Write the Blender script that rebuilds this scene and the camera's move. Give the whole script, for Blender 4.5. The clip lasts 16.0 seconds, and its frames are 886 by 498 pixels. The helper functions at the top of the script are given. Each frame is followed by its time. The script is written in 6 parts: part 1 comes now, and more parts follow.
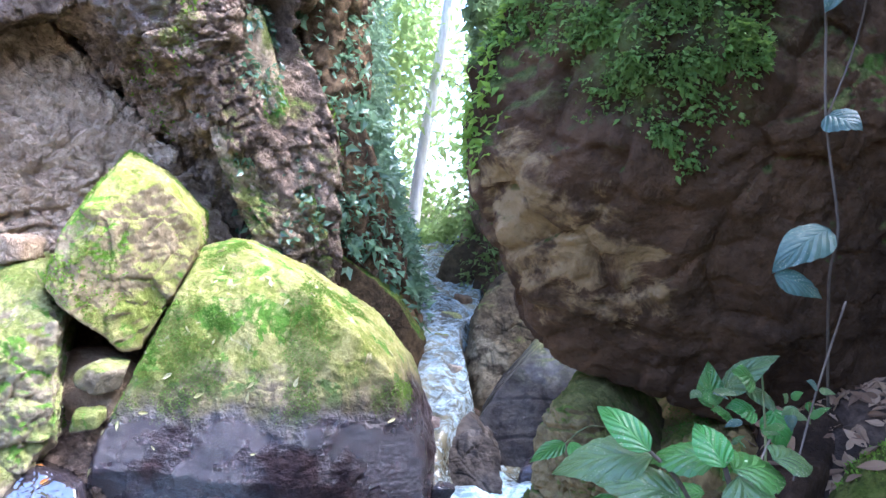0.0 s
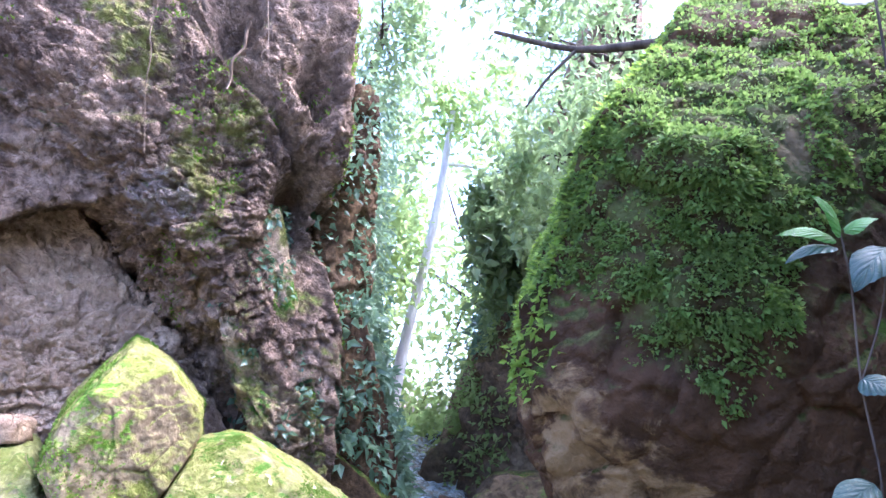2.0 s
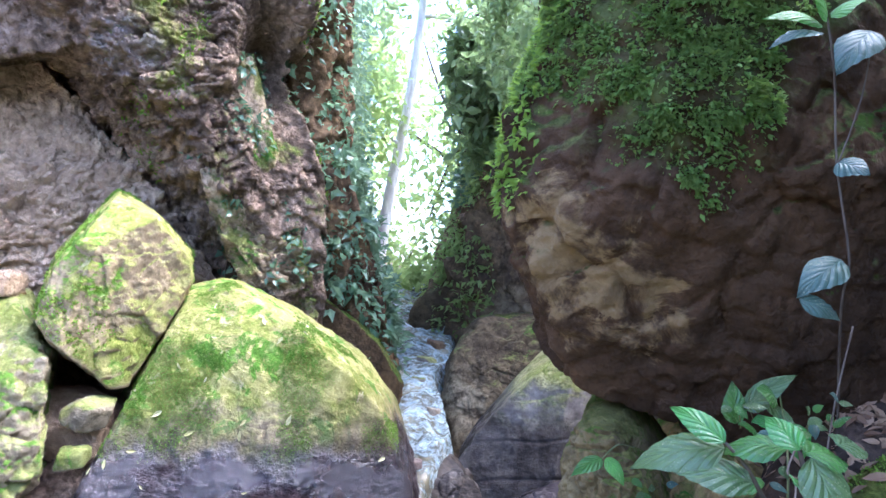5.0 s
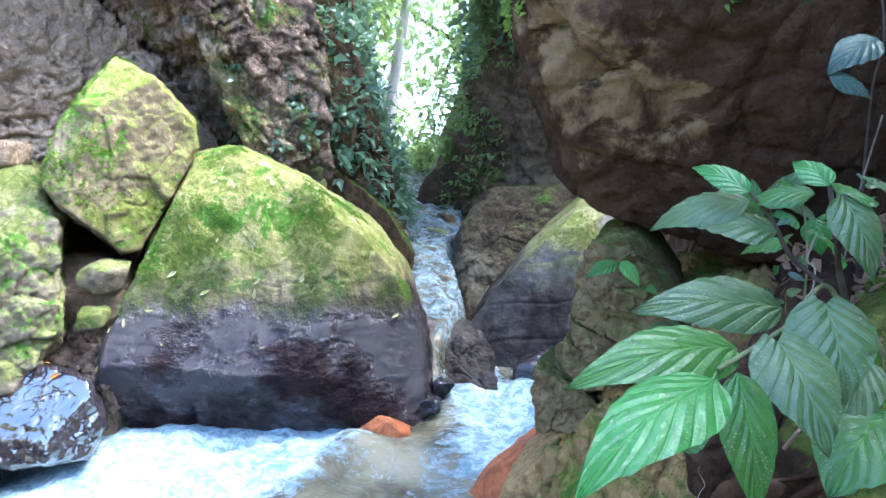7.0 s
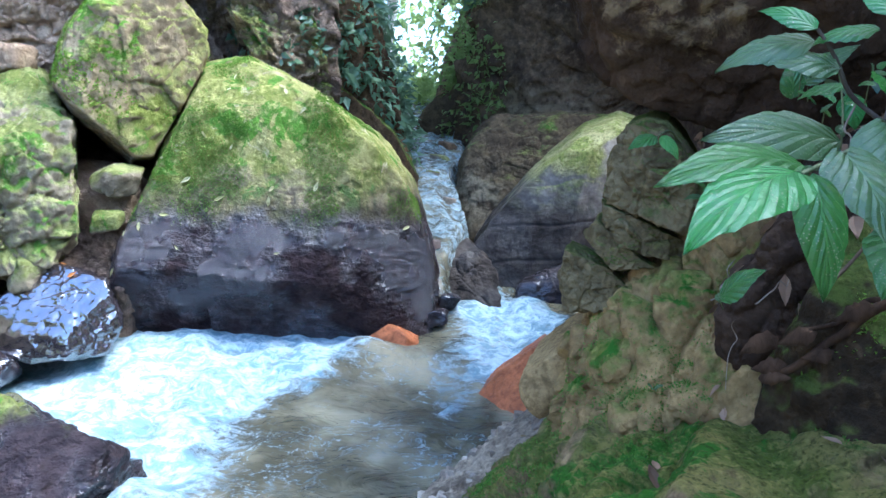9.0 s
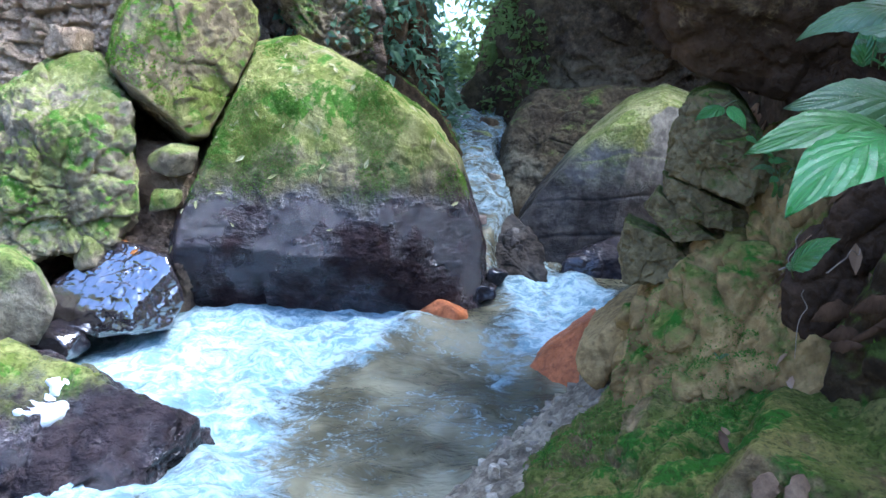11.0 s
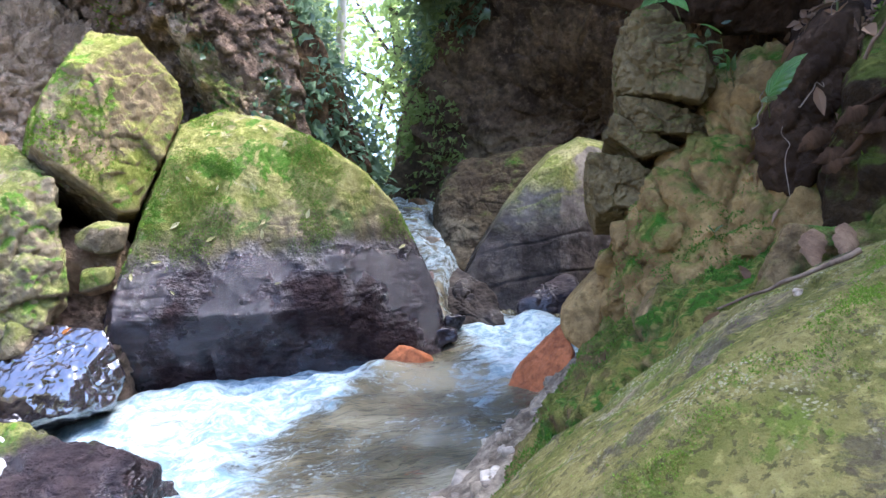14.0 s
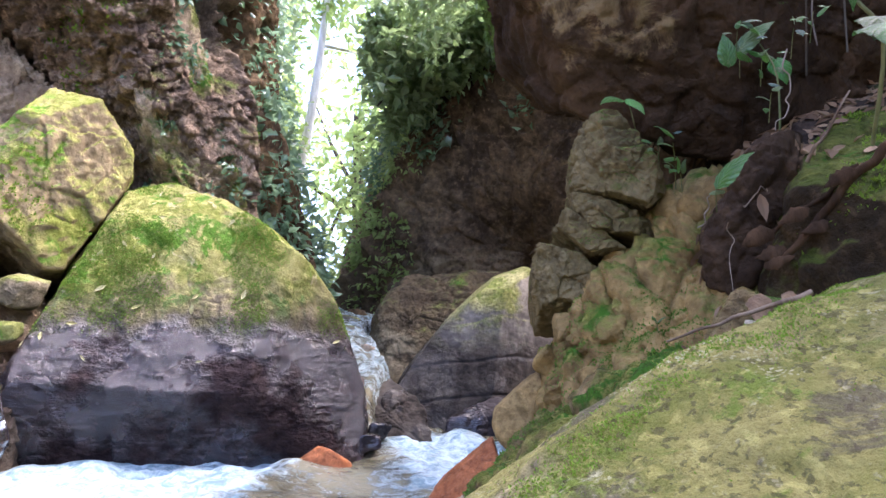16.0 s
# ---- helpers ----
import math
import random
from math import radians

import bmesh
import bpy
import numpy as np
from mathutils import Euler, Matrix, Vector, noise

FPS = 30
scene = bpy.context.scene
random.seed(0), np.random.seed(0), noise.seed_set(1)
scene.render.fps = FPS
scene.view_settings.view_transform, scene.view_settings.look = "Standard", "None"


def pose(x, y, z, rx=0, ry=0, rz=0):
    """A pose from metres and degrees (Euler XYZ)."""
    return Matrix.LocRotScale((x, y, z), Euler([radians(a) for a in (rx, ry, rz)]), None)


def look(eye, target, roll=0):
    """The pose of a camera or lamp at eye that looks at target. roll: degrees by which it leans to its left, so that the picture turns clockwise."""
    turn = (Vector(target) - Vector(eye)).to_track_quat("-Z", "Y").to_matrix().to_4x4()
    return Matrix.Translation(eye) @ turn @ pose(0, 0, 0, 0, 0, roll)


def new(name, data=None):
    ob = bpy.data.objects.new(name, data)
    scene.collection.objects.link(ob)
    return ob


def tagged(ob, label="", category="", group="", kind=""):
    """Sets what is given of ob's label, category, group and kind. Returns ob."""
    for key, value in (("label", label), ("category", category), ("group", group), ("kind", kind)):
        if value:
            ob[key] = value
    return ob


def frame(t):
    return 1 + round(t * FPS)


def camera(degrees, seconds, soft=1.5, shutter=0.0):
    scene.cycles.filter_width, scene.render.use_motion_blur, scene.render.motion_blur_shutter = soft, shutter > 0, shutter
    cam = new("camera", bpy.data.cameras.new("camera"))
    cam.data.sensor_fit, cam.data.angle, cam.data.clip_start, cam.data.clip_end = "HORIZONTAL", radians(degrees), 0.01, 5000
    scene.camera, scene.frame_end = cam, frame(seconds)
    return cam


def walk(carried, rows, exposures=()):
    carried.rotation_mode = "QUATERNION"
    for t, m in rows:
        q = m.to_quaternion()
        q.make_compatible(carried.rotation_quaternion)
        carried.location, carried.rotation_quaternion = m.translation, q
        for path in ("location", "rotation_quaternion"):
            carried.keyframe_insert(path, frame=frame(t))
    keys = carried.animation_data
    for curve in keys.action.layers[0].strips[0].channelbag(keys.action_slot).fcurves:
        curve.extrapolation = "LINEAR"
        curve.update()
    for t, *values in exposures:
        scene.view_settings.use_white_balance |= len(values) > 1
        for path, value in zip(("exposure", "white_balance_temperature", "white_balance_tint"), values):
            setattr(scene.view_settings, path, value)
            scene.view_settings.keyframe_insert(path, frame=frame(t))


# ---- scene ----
cam = camera(64.0, 16.0)
PATH = [
    (0, (0.184, -0.15, 1.615), (0.053, 1.845, 1.555), 0.4),
    (0.5, (0.124, -0.193, 1.644), (-0.008, 1.801, 1.7), 1.3),
    (1, (0.029, -0.248, 1.665), (-0.072, 1.74, 1.861), 2.4),
    (1.5, (-0.017, -0.283, 1.678), (-0.09, 1.687, 2.014), 3.2),
    (2, (-0.038, -0.3, 1.701), (-0.088, 1.648, 2.155), 3.4),
    (2.5, (-0.039, -0.299, 1.711), (-0.077, 1.637, 2.211), 3.5),
    (3, (-0.032, -0.292, 1.693), (-0.062, 1.654, 2.151), 3.2),
    (3.5, (-0.03, -0.297, 1.661), (-0.047, 1.669, 2.027), 2.7),
    (4, (-0.026, -0.286, 1.626), (-0.035, 1.695, 1.902), 2.3),
    (4.5, (-0.036, -0.288, 1.591), (-0.028, 1.704, 1.775), 1.8),
    (7, (-0.038, -0.24, 1.35), (-0.045, 1.751, 1.153), 0.0),
    (7.5, (-0.073, -0.272, 1.27), (-0.067, 1.714, 1.037), 0.1),
    (8, (-0.12, -0.286, 1.235), (-0.095, 1.693, 0.949), -0.0),
    (8.5, (-0.168, -0.31, 1.2), (-0.119, 1.664, 0.886), 0.8),
    (9, (-0.181, -0.319, 1.172), (-0.137, 1.652, 0.835), 1.5),
    (9.5, (-0.191, -0.325, 1.163), (-0.174, 1.64, 0.795), 1.8),
    (10, (-0.237, -0.352, 1.174), (-0.247, 1.606, 0.766), 2.0),
    (12.5, (-0.287, -0.361, 1.02), (-0.315, 1.62, 0.749), -2.9),
    (13, (-0.338, -0.34, 0.862), (-0.297, 1.654, 0.715), -4.7),
    (13.5, (-0.386, -0.336, 0.73), (-0.276, 1.66, 0.673), -6.5),
    (14, (-0.422, -0.33, 0.632), (-0.239, 1.662, 0.623), -7.3),
    (14.5, (-0.485, -0.329, 0.522), (-0.209, 1.651, 0.588), -6.3),
    (15, (-0.533, -0.322, 0.426), (-0.179, 1.64, 0.592), -4.4),
    (15.5, (-0.511, -0.288, 0.394), (-0.128, 1.653, 0.686), -2.1),
    (16, (-0.435, -0.265, 0.459), (-0.065, 1.666, 0.825), -0.7),
]
walk(cam, [(t, look(eye, target, roll)) for t, eye, target, roll in PATH],
     exposures=[(0.0, 3.53, 5080, 22), (2.5, 3.36, 5060, 33), (4.5, 3.53, 5130, 26), (7.0, 3.36, 5000, 12), (8.5, 3.06, 4860, 10), (10.0, 2.85, 4770, 10), (12.5, 2.69, 4990, 14), (14.0, 2.99, 5500, 20), (16.0, 3.2, 5850, 27)])

# ---- light ----
world = bpy.data.worlds.new("sky")
scene.world = world
world.use_nodes = True
wt = world.node_tree
sky = wt.nodes.new("ShaderNodeTexSky")
sky.sky_type, sky.sun_disc = "NISHITA", False
SUN_EL, SUN_AZ = 60.0, 88.0
sky.sun_elevation, sky.sun_rotation = radians(SUN_EL), radians(SUN_AZ)
sky.air_density, sky.dust_density, sky.ozone_density = 0.8, 3.0, 0.6
wt.links.new(sky.outputs[0], wt.nodes["Background"].inputs[0])
wt.nodes["Background"].inputs[1].default_value = 0.15
sun = new("sun", bpy.data.lights.new("sun", "SUN"))
sun.data.energy, sun.data.angle, sun.data.color = 1.6, radians(35), (1.0, 0.94, 0.82)
sd = Vector((math.sin(radians(SUN_AZ)) * math.cos(radians(SUN_EL)), math.cos(radians(SUN_AZ)) * math.cos(radians(SUN_EL)), math.sin(radians(SUN_EL))))
sun.matrix_world = look(sd * 40, (0, 0, 0))


# ---- noise on arrays ----
def hash3(ix, iy, iz, seed):
    h = (ix.astype(np.int64) * 374761393 + iy.astype(np.int64) * 668265263 + iz.astype(np.int64) * 2147483647 + seed * 1274126177) & 0xFFFFFFFF
    h = ((h ^ (h >> 13)) * 1274126177) & 0xFFFFFFFF
    h = ((h ^ (h >> 16)) * 2246822519) & 0xFFFFFFFF
    return ((h ^ (h >> 15)) & 0xFFFFFF) / float(0x7FFFFF) - 1.0


def vnoise(p, seed=0):
    """Smooth noise from -1 to 1 at the points p (n x 3)."""
    i = np.floor(p)
    f = p - i
    f = f * f * f * (f * (f * 6 - 15) + 10)
    x, y, z = i[:, 0], i[:, 1], i[:, 2]
    out = 0.0
    for a in (0, 1):
        for b in (0, 1):
            for c in (0, 1):
                w = (f[:, 0] if a else 1 - f[:, 0]) * (f[:, 1] if b else 1 - f[:, 1]) * (f[:, 2] if c else 1 - f[:, 2])
                out = out + w * hash3(x + a, y + b, z + c, seed)
    return out


TWIST = np.array(((0.36, 0.48, -0.8), (-0.8, 0.6, 0.0), (0.48, 0.64, 0.6)))


def fbm(p, octaves=4, seed=0, gain=0.5):
    total, amp, norm = 0.0, 1.0, 0.0
    for o in range(octaves):
        total = total + amp * vnoise(p, seed + o * 17)
        norm += amp
        amp *= gain
        p = (p @ TWIST) * 2.03 + 3.7
    return total / norm


def ridged(p, octaves=4, seed=0):
    total, amp, norm = 0.0, 1.0, 0.0
    for o in range(octaves):
        total = total + amp * (1 - np.abs(vnoise(p, seed + o * 31)) * 2)
        norm += amp
        amp *= 0.5
        p = (p @ TWIST) * 2.1 + 1.3
    return total / norm


def ramp(x, a, b):
    t = np.clip((x - a) / (b - a), 0, 1)
    return t * t * (3 - 2 * t)


# ---- materials ----
class Mat:
    """A small builder of node materials."""

    def __init__(self, name):
        self.m = bpy.data.materials.new(name)
        self.m.use_nodes = True
        self.t = self.m.node_tree
        self.b = self.t.nodes["Principled BSDF"]
        self.out = self.t.nodes["Material Output"]
        self.pos = self.node("ShaderNodeNewGeometry")

    def node(self, kind, **props):
        n = self.t.nodes.new(kind)
        for k, v in props.items():
            if k == "blend_type":
                n.blend_type = v
            elif k == "data_type":
                n.data_type = v
            elif k == "operation":
                n.operation = v
            elif k == "feature":
                n.feature = v
        return n

    def put(self, socket, value):
        if hasattr(value, "is_output"):
            self.t.links.new(value, socket)
        elif isinstance(value, tuple) and len(value) == 3 and len(socket.default_value) == 4:
            socket.default_value = (*value, 1)
        else:
            socket.default_value = value

    def noise(self, scale, detail=4, rough=0.55, stretch=None, distort=0.0):
        n = self.node("ShaderNodeTexNoise")
        src = self.pos.outputs["Position"]
        if stretch:
            mp = self.node("ShaderNodeMapping")
            mp.inputs["Scale"].default_value = stretch
            self.put(mp.inputs["Vector"], src)
            src = mp.outputs[0]
        self.put(n.inputs["Vector"], src)
        n.inputs["Scale"].default_value, n.inputs["Detail"].default_value, n.inputs["Roughness"].default_value = scale, detail, rough
        n.inputs["Distortion"].default_value = distort
        return n.outputs["Fac"]

    def cracks(self, scale, distort=None):
        n = self.node("ShaderNodeTexVoronoi", feature="DISTANCE_TO_EDGE")
        n.inputs["Scale"].default_value = scale
        v = self.node("ShaderNodeVectorMath", operation="ADD")
        w = self.node("ShaderNodeTexNoise")
        w.inputs["Scale"].default_value = scale * 0.9
        self.put(w.inputs["Vector"], self.pos.outputs["Position"])
        s = self.node("ShaderNodeVectorMath", operation="SCALE")
        s.inputs["Scale"].default_value = 0.5
        self.put(s.inputs[0], w.outputs["Color"])
        self.put(v.inputs[0], self.pos.outputs["Position"])
        self.put(v.inputs[1], s.outputs[0])
        self.put(n.inputs["Vector"], v.outputs[0])
        return n.outputs["Distance"]

    def math(self, op, a, b=0.0, c=0.0):
        n = self.node("ShaderNodeMath", operation=op)
        for i, v in enumerate((a, b, c)):
            self.put(n.inputs[i], v)
        return n.outputs[0]

    def step(self, x, a, b):
        n = self.node("ShaderNodeMapRange")
        n.interpolation_type = "SMOOTHSTEP"
        self.put(n.inputs["Value"], x)
        n.inputs["From Min"].default_value, n.inputs["From Max"].default_value = a, b
        return n.outputs["Result"]

    def mix(self, fac, a, b, kind="MIX"):
        n = self.node("ShaderNodeMix", data_type="RGBA", blend_type=kind)
        self.put(n.inputs["Factor"], fac)
        self.put(n.inputs[6], a)
        self.put(n.inputs[7], b)
        return n.outputs[2]

    def mixf(self, fac, a, b):
        n = self.node("ShaderNodeMix", data_type="FLOAT")
        self.put(n.inputs[0], fac)
        self.put(n.inputs[2], a)
        self.put(n.inputs[3], b)
        return n.outputs[0]

    def bump(self, height, dist=0.01, strength=1.0, before=None):
        n = self.node("ShaderNodeBump")
        n.inputs["Distance"].default_value, n.inputs["Strength"].default_value = dist, strength
        self.put(n.inputs["Height"], height)
        if before is not None:
            self.put(n.inputs["Normal"], before)
        return n.outputs[0]

    def axis(self, which, normal=False):
        s = self.node("ShaderNodeSeparateXYZ")
        self.put(s.inputs[0], self.pos.outputs["Normal" if normal else "Position"])
        return s.outputs[which]


def rock_mat(name, light, dark, moss=0.0, moss_a=(0.10, 0.16, 0.025), moss_b=(0.22, 0.24, 0.07), vivid=(0.07, 0.17, 0.015), wet_z=None, upness=0.5,
             size=1.0, streak=False, rough=0.9, soaked=((0.016, 0.013, 0.016), (0.045, 0.036, 0.034)), lichen=None, pits=1.0, wet_rough=0.22, patch=4.3, gleam=0.6, specks=0.0, crust_and_lit=(), grain=1.0, mottle=1.0, tufty=0.75, wet_soft=0.05, damp=None, crag=0.0, wet_patch=4.2, film_low=0.2, wet_grain=11.0, wet_bump=2.4):
    """Weathered rock with moss where it faces up and where the noise is high, and a wet dark foot below wet_z."""
    k = Mat(name)
    n1 = k.noise(2.2 / size, 6, 0.6)
    n2 = k.noise(11 / size, 6, 0.65, distort=0.4)
    n3 = k.noise(60 * grain, 5, 0.7)
    col = k.mix(k.step(n1, 0.35, 0.65), dark, light)
    col = k.mix(k.math("MULTIPLY", k.step(n2, 0.45, 0.75), 0.55 * mottle), col, tuple(min(1, c * 1.7) for c in light))
    col = k.mix(k.math("MULTIPLY", k.step(n2, 0.5, 0.28), 0.6 * mottle), col, tuple(c * 0.45 for c in dark))
    col = k.mix(k.math("MULTIPLY", k.step(n3, 0.52, 0.7), 0.4), col, tuple(c * 0.5 for c in dark))
    n4 = k.noise(27 * grain, 4, 0.6, distort=0.3)
    col = k.mix(k.math("MULTIPLY", k.step(n4, 0.52, 0.36), 0.45 * mottle), col, tuple(c * 0.4 for c in dark))
    col = k.mix(k.math("MULTIPLY", k.step(n4, 0.56, 0.70), 0.5 * mottle), col, tuple(min(1, c * 1.6) for c in light))
    # local tints: moss and lichen crusts, and lit patches painted in
    for place, radius, tint in crust_and_lit:
        d = k.node("ShaderNodeVectorMath", operation="DISTANCE")
        k.put(d.inputs[0], k.pos.outputs["Position"])
        d.inputs[1].default_value = place
        edge = k.math("ADD", d.outputs["Value"], k.math("MULTIPLY", k.math("SUBTRACT", k.noise(6.0, 7, 0.7, distort=0.6), 0.5), 0.7))
        spot = k.math("MULTIPLY", k.step(edge, radius, radius * 0.55), k.step(n2, 0.34, 0.58))
        col = k.mix(k.math("MULTIPLY", spot, 0.85), col, tint)
    if streak:
        st = k.noise(9, 5, 0.6, stretch=(1.0, 1.0, 0.25))
        col = k.mix(k.math("MULTIPLY", k.step(st, 0.5, 0.7), 0.6), col, tuple(c * 0.5 for c in dark))
    hgt = k.math("MULTIPLY", k.math("ADD", k.math("MULTIPLY", n2, 0.7), k.math("MULTIPLY", n3, 0.35)), pits)
    if crag:
        cell = k.math("MINIMUM", k.cracks(7.5), 0.22)
        small = k.math("MINIMUM", k.cracks(22.0), 0.25)
        hgt = k.math("ADD", hgt, k.math("MULTIPLY", k.math("ADD", k.math("MULTIPLY", cell, 5.0), k.math("MULTIPLY", small, 2.2)), crag))
        col = k.mix(k.math("MULTIPLY", k.step(small, 0.05, 0.0), 0.35), col, tuple(c * 0.3 for c in dark))
    if wet_z is not None:
        z = k.math("ADD", k.axis(2), k.math("MULTIPLY", k.noise(3.2, 7, 0.68), -0.5))
        wet = k.step(z, wet_z + wet_soft - 0.25, wet_z - wet_soft - 0.25)
        hgt = k.mixf(wet, hgt, k.math("MULTIPLY", k.noise(wet_grain, 4, 0.6, stretch=(0.8, 1.0, 1.4)), pits * wet_bump))
    nrm = k.bump(hgt, 0.035, 0.9)
    rgh = k.mixf(n3, rough - 0.12, min(1, rough + 0.08))
    if moss > 0:
        up = k.axis(2, True)
        m = k.math("ADD", k.noise(3.1 / size, 8, 0.62), k.math("MULTIPLY", up, upness * 0.28))
        mask = k.step(m, 0.72 - 0.42 * moss, 0.90 - 0.42 * moss)
        tuft = k.noise(42 * grain, 6, 0.75)
        mcol = k.mix(k.step(k.noise(5.5, 6, 0.6), 0.40, 0.62), moss_a, moss_b)
        mcol = k.mix(k.step(k.math("ADD", k.noise(patch, 7, 0.68, distort=0.8), 0.0), 0.53, 0.58), mcol, vivid)
        mcol = k.mix(k.math("MULTIPLY", k.step(tuft, 0.55, 0.35), tufty), mcol, tuple(c * 0.3 for c in moss_a))
        mcol = k.mix(k.math("MULTIPLY", k.step(n4, 0.52, 0.68), 0.5), mcol, tuple(min(1, c * 1.6) for c in moss_b))
        if lichen:
            spots = k.step(k.noise(7.5, 7, 0.7, distort=0.6), 0.60, 0.66)
            mcol = k.mix(k.math("MULTIPLY", spots, 0.75), mcol, lichen)
        col = k.mix(mask, col, mcol)
        if specks:
            cell = k.node("ShaderNodeTexVoronoi")
            cell.inputs["Scale"].default_value = 190
            warp = k.node("ShaderNodeVectorMath", operation="ADD")
            sway = k.node("ShaderNodeVectorMath", operation="SCALE")
            wob = k.node("ShaderNodeTexNoise")
            wob.inputs["Scale"].default_value = 130
            k.put(wob.inputs["Vector"], k.pos.outputs["Position"])
            sway.inputs["Scale"].default_value = 0.008
            k.put(sway.inputs[0], wob.outputs["Color"])
            k.put(warp.inputs[0], k.pos.outputs["Position"])
            k.put(warp.inputs[1], sway.outputs[0])
            k.put(cell.inputs["Vector"], warp.outputs[0])
            dots = k.step(cell.outputs["Distance"], 0.42, 0.30)
            where = k.step(k.noise(4.0, 5, 0.75), 0.51, 0.60)
            grit = k.step(k.noise(95, 3, 0.6, distort=0.3), 0.44, 0.38)
            col = k.mix(k.math("MULTIPLY", grit, 0.6), col, (0.07, 0.062, 0.03))
            col = k.mix(k.math("MULTIPLY", k.math("MULTIPLY", dots, where), specks), col, (0.50, 0.47, 0.30))
            stain = k.step(k.noise(9.0, 6, 0.7, distort=0.5), 0.54, 0.62)
            col = k.mix(k.math("MULTIPLY", stain, 0.7), col, (0.10, 0.082, 0.06))
        nrm = k.bump(k.math("MULTIPLY", tuft, mask), 0.02, 0.8, nrm)
        rgh = k.mixf(mask, rgh, 0.95)
    if wet_z is not None:
        if damp:
            col = k.mix(k.math("MULTIPLY", k.step(z, wet_z + 0.0, wet_z - 0.25), 0.8), col, k.mix(k.step(n2, 0.35, 0.65), tuple(c * 0.6 for c in damp), damp))
        soak = k.mix(k.step(n2, 0.35, 0.65), soaked[0], soaked[1])
        col = k.mix(wet, col, soak)
        film = k.step(k.noise(wet_patch, 5, 0.6), 0.42, 0.57)
        rgh = k.mixf(wet, rgh, k.mixf(film, wet_rough, wet_rough + 0.5 * (1 - film_low)))
        k.put(k.b.inputs["Specular IOR Level"], k.mixf(wet, 0.12, k.mixf(film, gleam, gleam * film_low)))
    k.put(k.b.inputs["Base Color"], col)
    k.put(k.b.inputs["Roughness"], rgh)
    k.put(k.b.inputs["Normal"], nrm)
    if wet_z is None:
        k.b.inputs["Specular IOR Level"].default_value = 0.12
    return k.m


def leaf_mat(name, a, b, gloss=0.45, through_light=0.35):
    """Leaves that vary one by one and let some light through."""
    k = Mat(name)
    rnd = k.pos.outputs["Random Per Island"]
    col = k.mix(rnd, a, b)
    col = k.mix(k.math("MULTIPLY", k.noise(1.3, 3), 0.5), col, tuple(c * 0.5 for c in a))
    k.put(k.b.inputs["Base Color"], col)
    k.b.inputs["Roughness"].default_value = gloss
    k.b.inputs["Specular IOR Level"].default_value = 0.5 if gloss < 0.4 else 0.18
    tr = k.node("ShaderNodeBsdfTranslucent")
    k.put(tr.inputs["Color"], k.mix(0.5, col, tuple(min(1, c * 2.2) for c in b)))
    mx = k.node("ShaderNodeMixShader")
    mx.inputs[0].default_value = through_light
    k.put(mx.inputs[1], k.b.outputs[0])
    k.put(mx.inputs[2], tr.outputs[0])
    k.put(k.out.inputs["Surface"], mx.outputs[0])
    return k.m


TAN, BROWN = (0.33, 0.24, 0.13), (0.16, 0.115, 0.075)
M_MAIN = rock_mat("mossy_boulder_rock", (0.34, 0.265, 0.14), (0.19, 0.145, 0.08), 0.96, (0.175, 0.19, 0.035), (0.31, 0.28, 0.095), (0.085, 0.175, 0.016), wet_z=0.73, upness=0.35, lichen=(0.42, 0.36, 0.20), pits=0.48, wet_grain=20.0, wet_bump=6.0, wet_rough=0.16, patch=4.6, gleam=0.9, wet_patch=2.2, film_low=0.10,
                  soaked=((0.020, 0.011, 0.012), (0.054, 0.032, 0.029)), tufty=0.28, wet_soft=0.09, damp=(0.115, 0.088, 0.062), mottle=0.75)
M_MAIN.node_tree.nodes["Principled BSDF"].inputs["IOR"].default_value = 1.6
M_BLOCK = rock_mat("mossy_block_rock", (0.33, 0.25, 0.135), (0.19, 0.14, 0.075), 0.80, (0.18, 0.20, 0.035), (0.30, 0.275, 0.09), (0.11, 0.21, 0.02), upness=1.3, lichen=(0.36, 0.33, 0.17), pits=0.55, patch=2.6, tufty=0.28, mottle=0.7)
M_LEFT = rock_mat("lichened_rock", (0.30, 0.245, 0.155), (0.15, 0.12, 0.075), 0.66, (0.14, 0.16, 0.035), (0.25, 0.25, 0.09), (0.09, 0.18, 0.02), upness=0.9, lichen=(0.36, 0.33, 0.21), tufty=0.35, mottle=0.7)
M_WET = rock_mat("wet_rock", (0.10, 0.085, 0.075), (0.05, 0.042, 0.042), 0.0, wet_z=3.0, wet_rough=0.15, pits=0.10, gleam=1.0, film_low=1.0, soaked=((0.014, 0.011, 0.014), (0.04, 0.032, 0.034)))
M_WET.node_tree.nodes["Principled BSDF"].inputs["IOR"].default_value = 2.1
M_WETMOSS = rock_mat("wet_mossy_rock", (0.22, 0.19, 0.13), (0.10, 0.08, 0.06), 0.45, wet_z=0.10, wet_rough=0.10, upness=1.0)
M_SPLASHED = rock_mat("splashed_rock", (0.20, 0.16, 0.11), (0.09, 0.07, 0.05), 0.62, (0.15, 0.18, 0.03), (0.25, 0.25, 0.08), (0.10, 0.20, 0.02), wet_z=0.22, wet_soft=0.06, wet_rough=0.08, upness=0.8, gleam=0.8, film_low=0.25, soaked=((0.014, 0.009, 0.011), (0.046, 0.031, 0.031)))
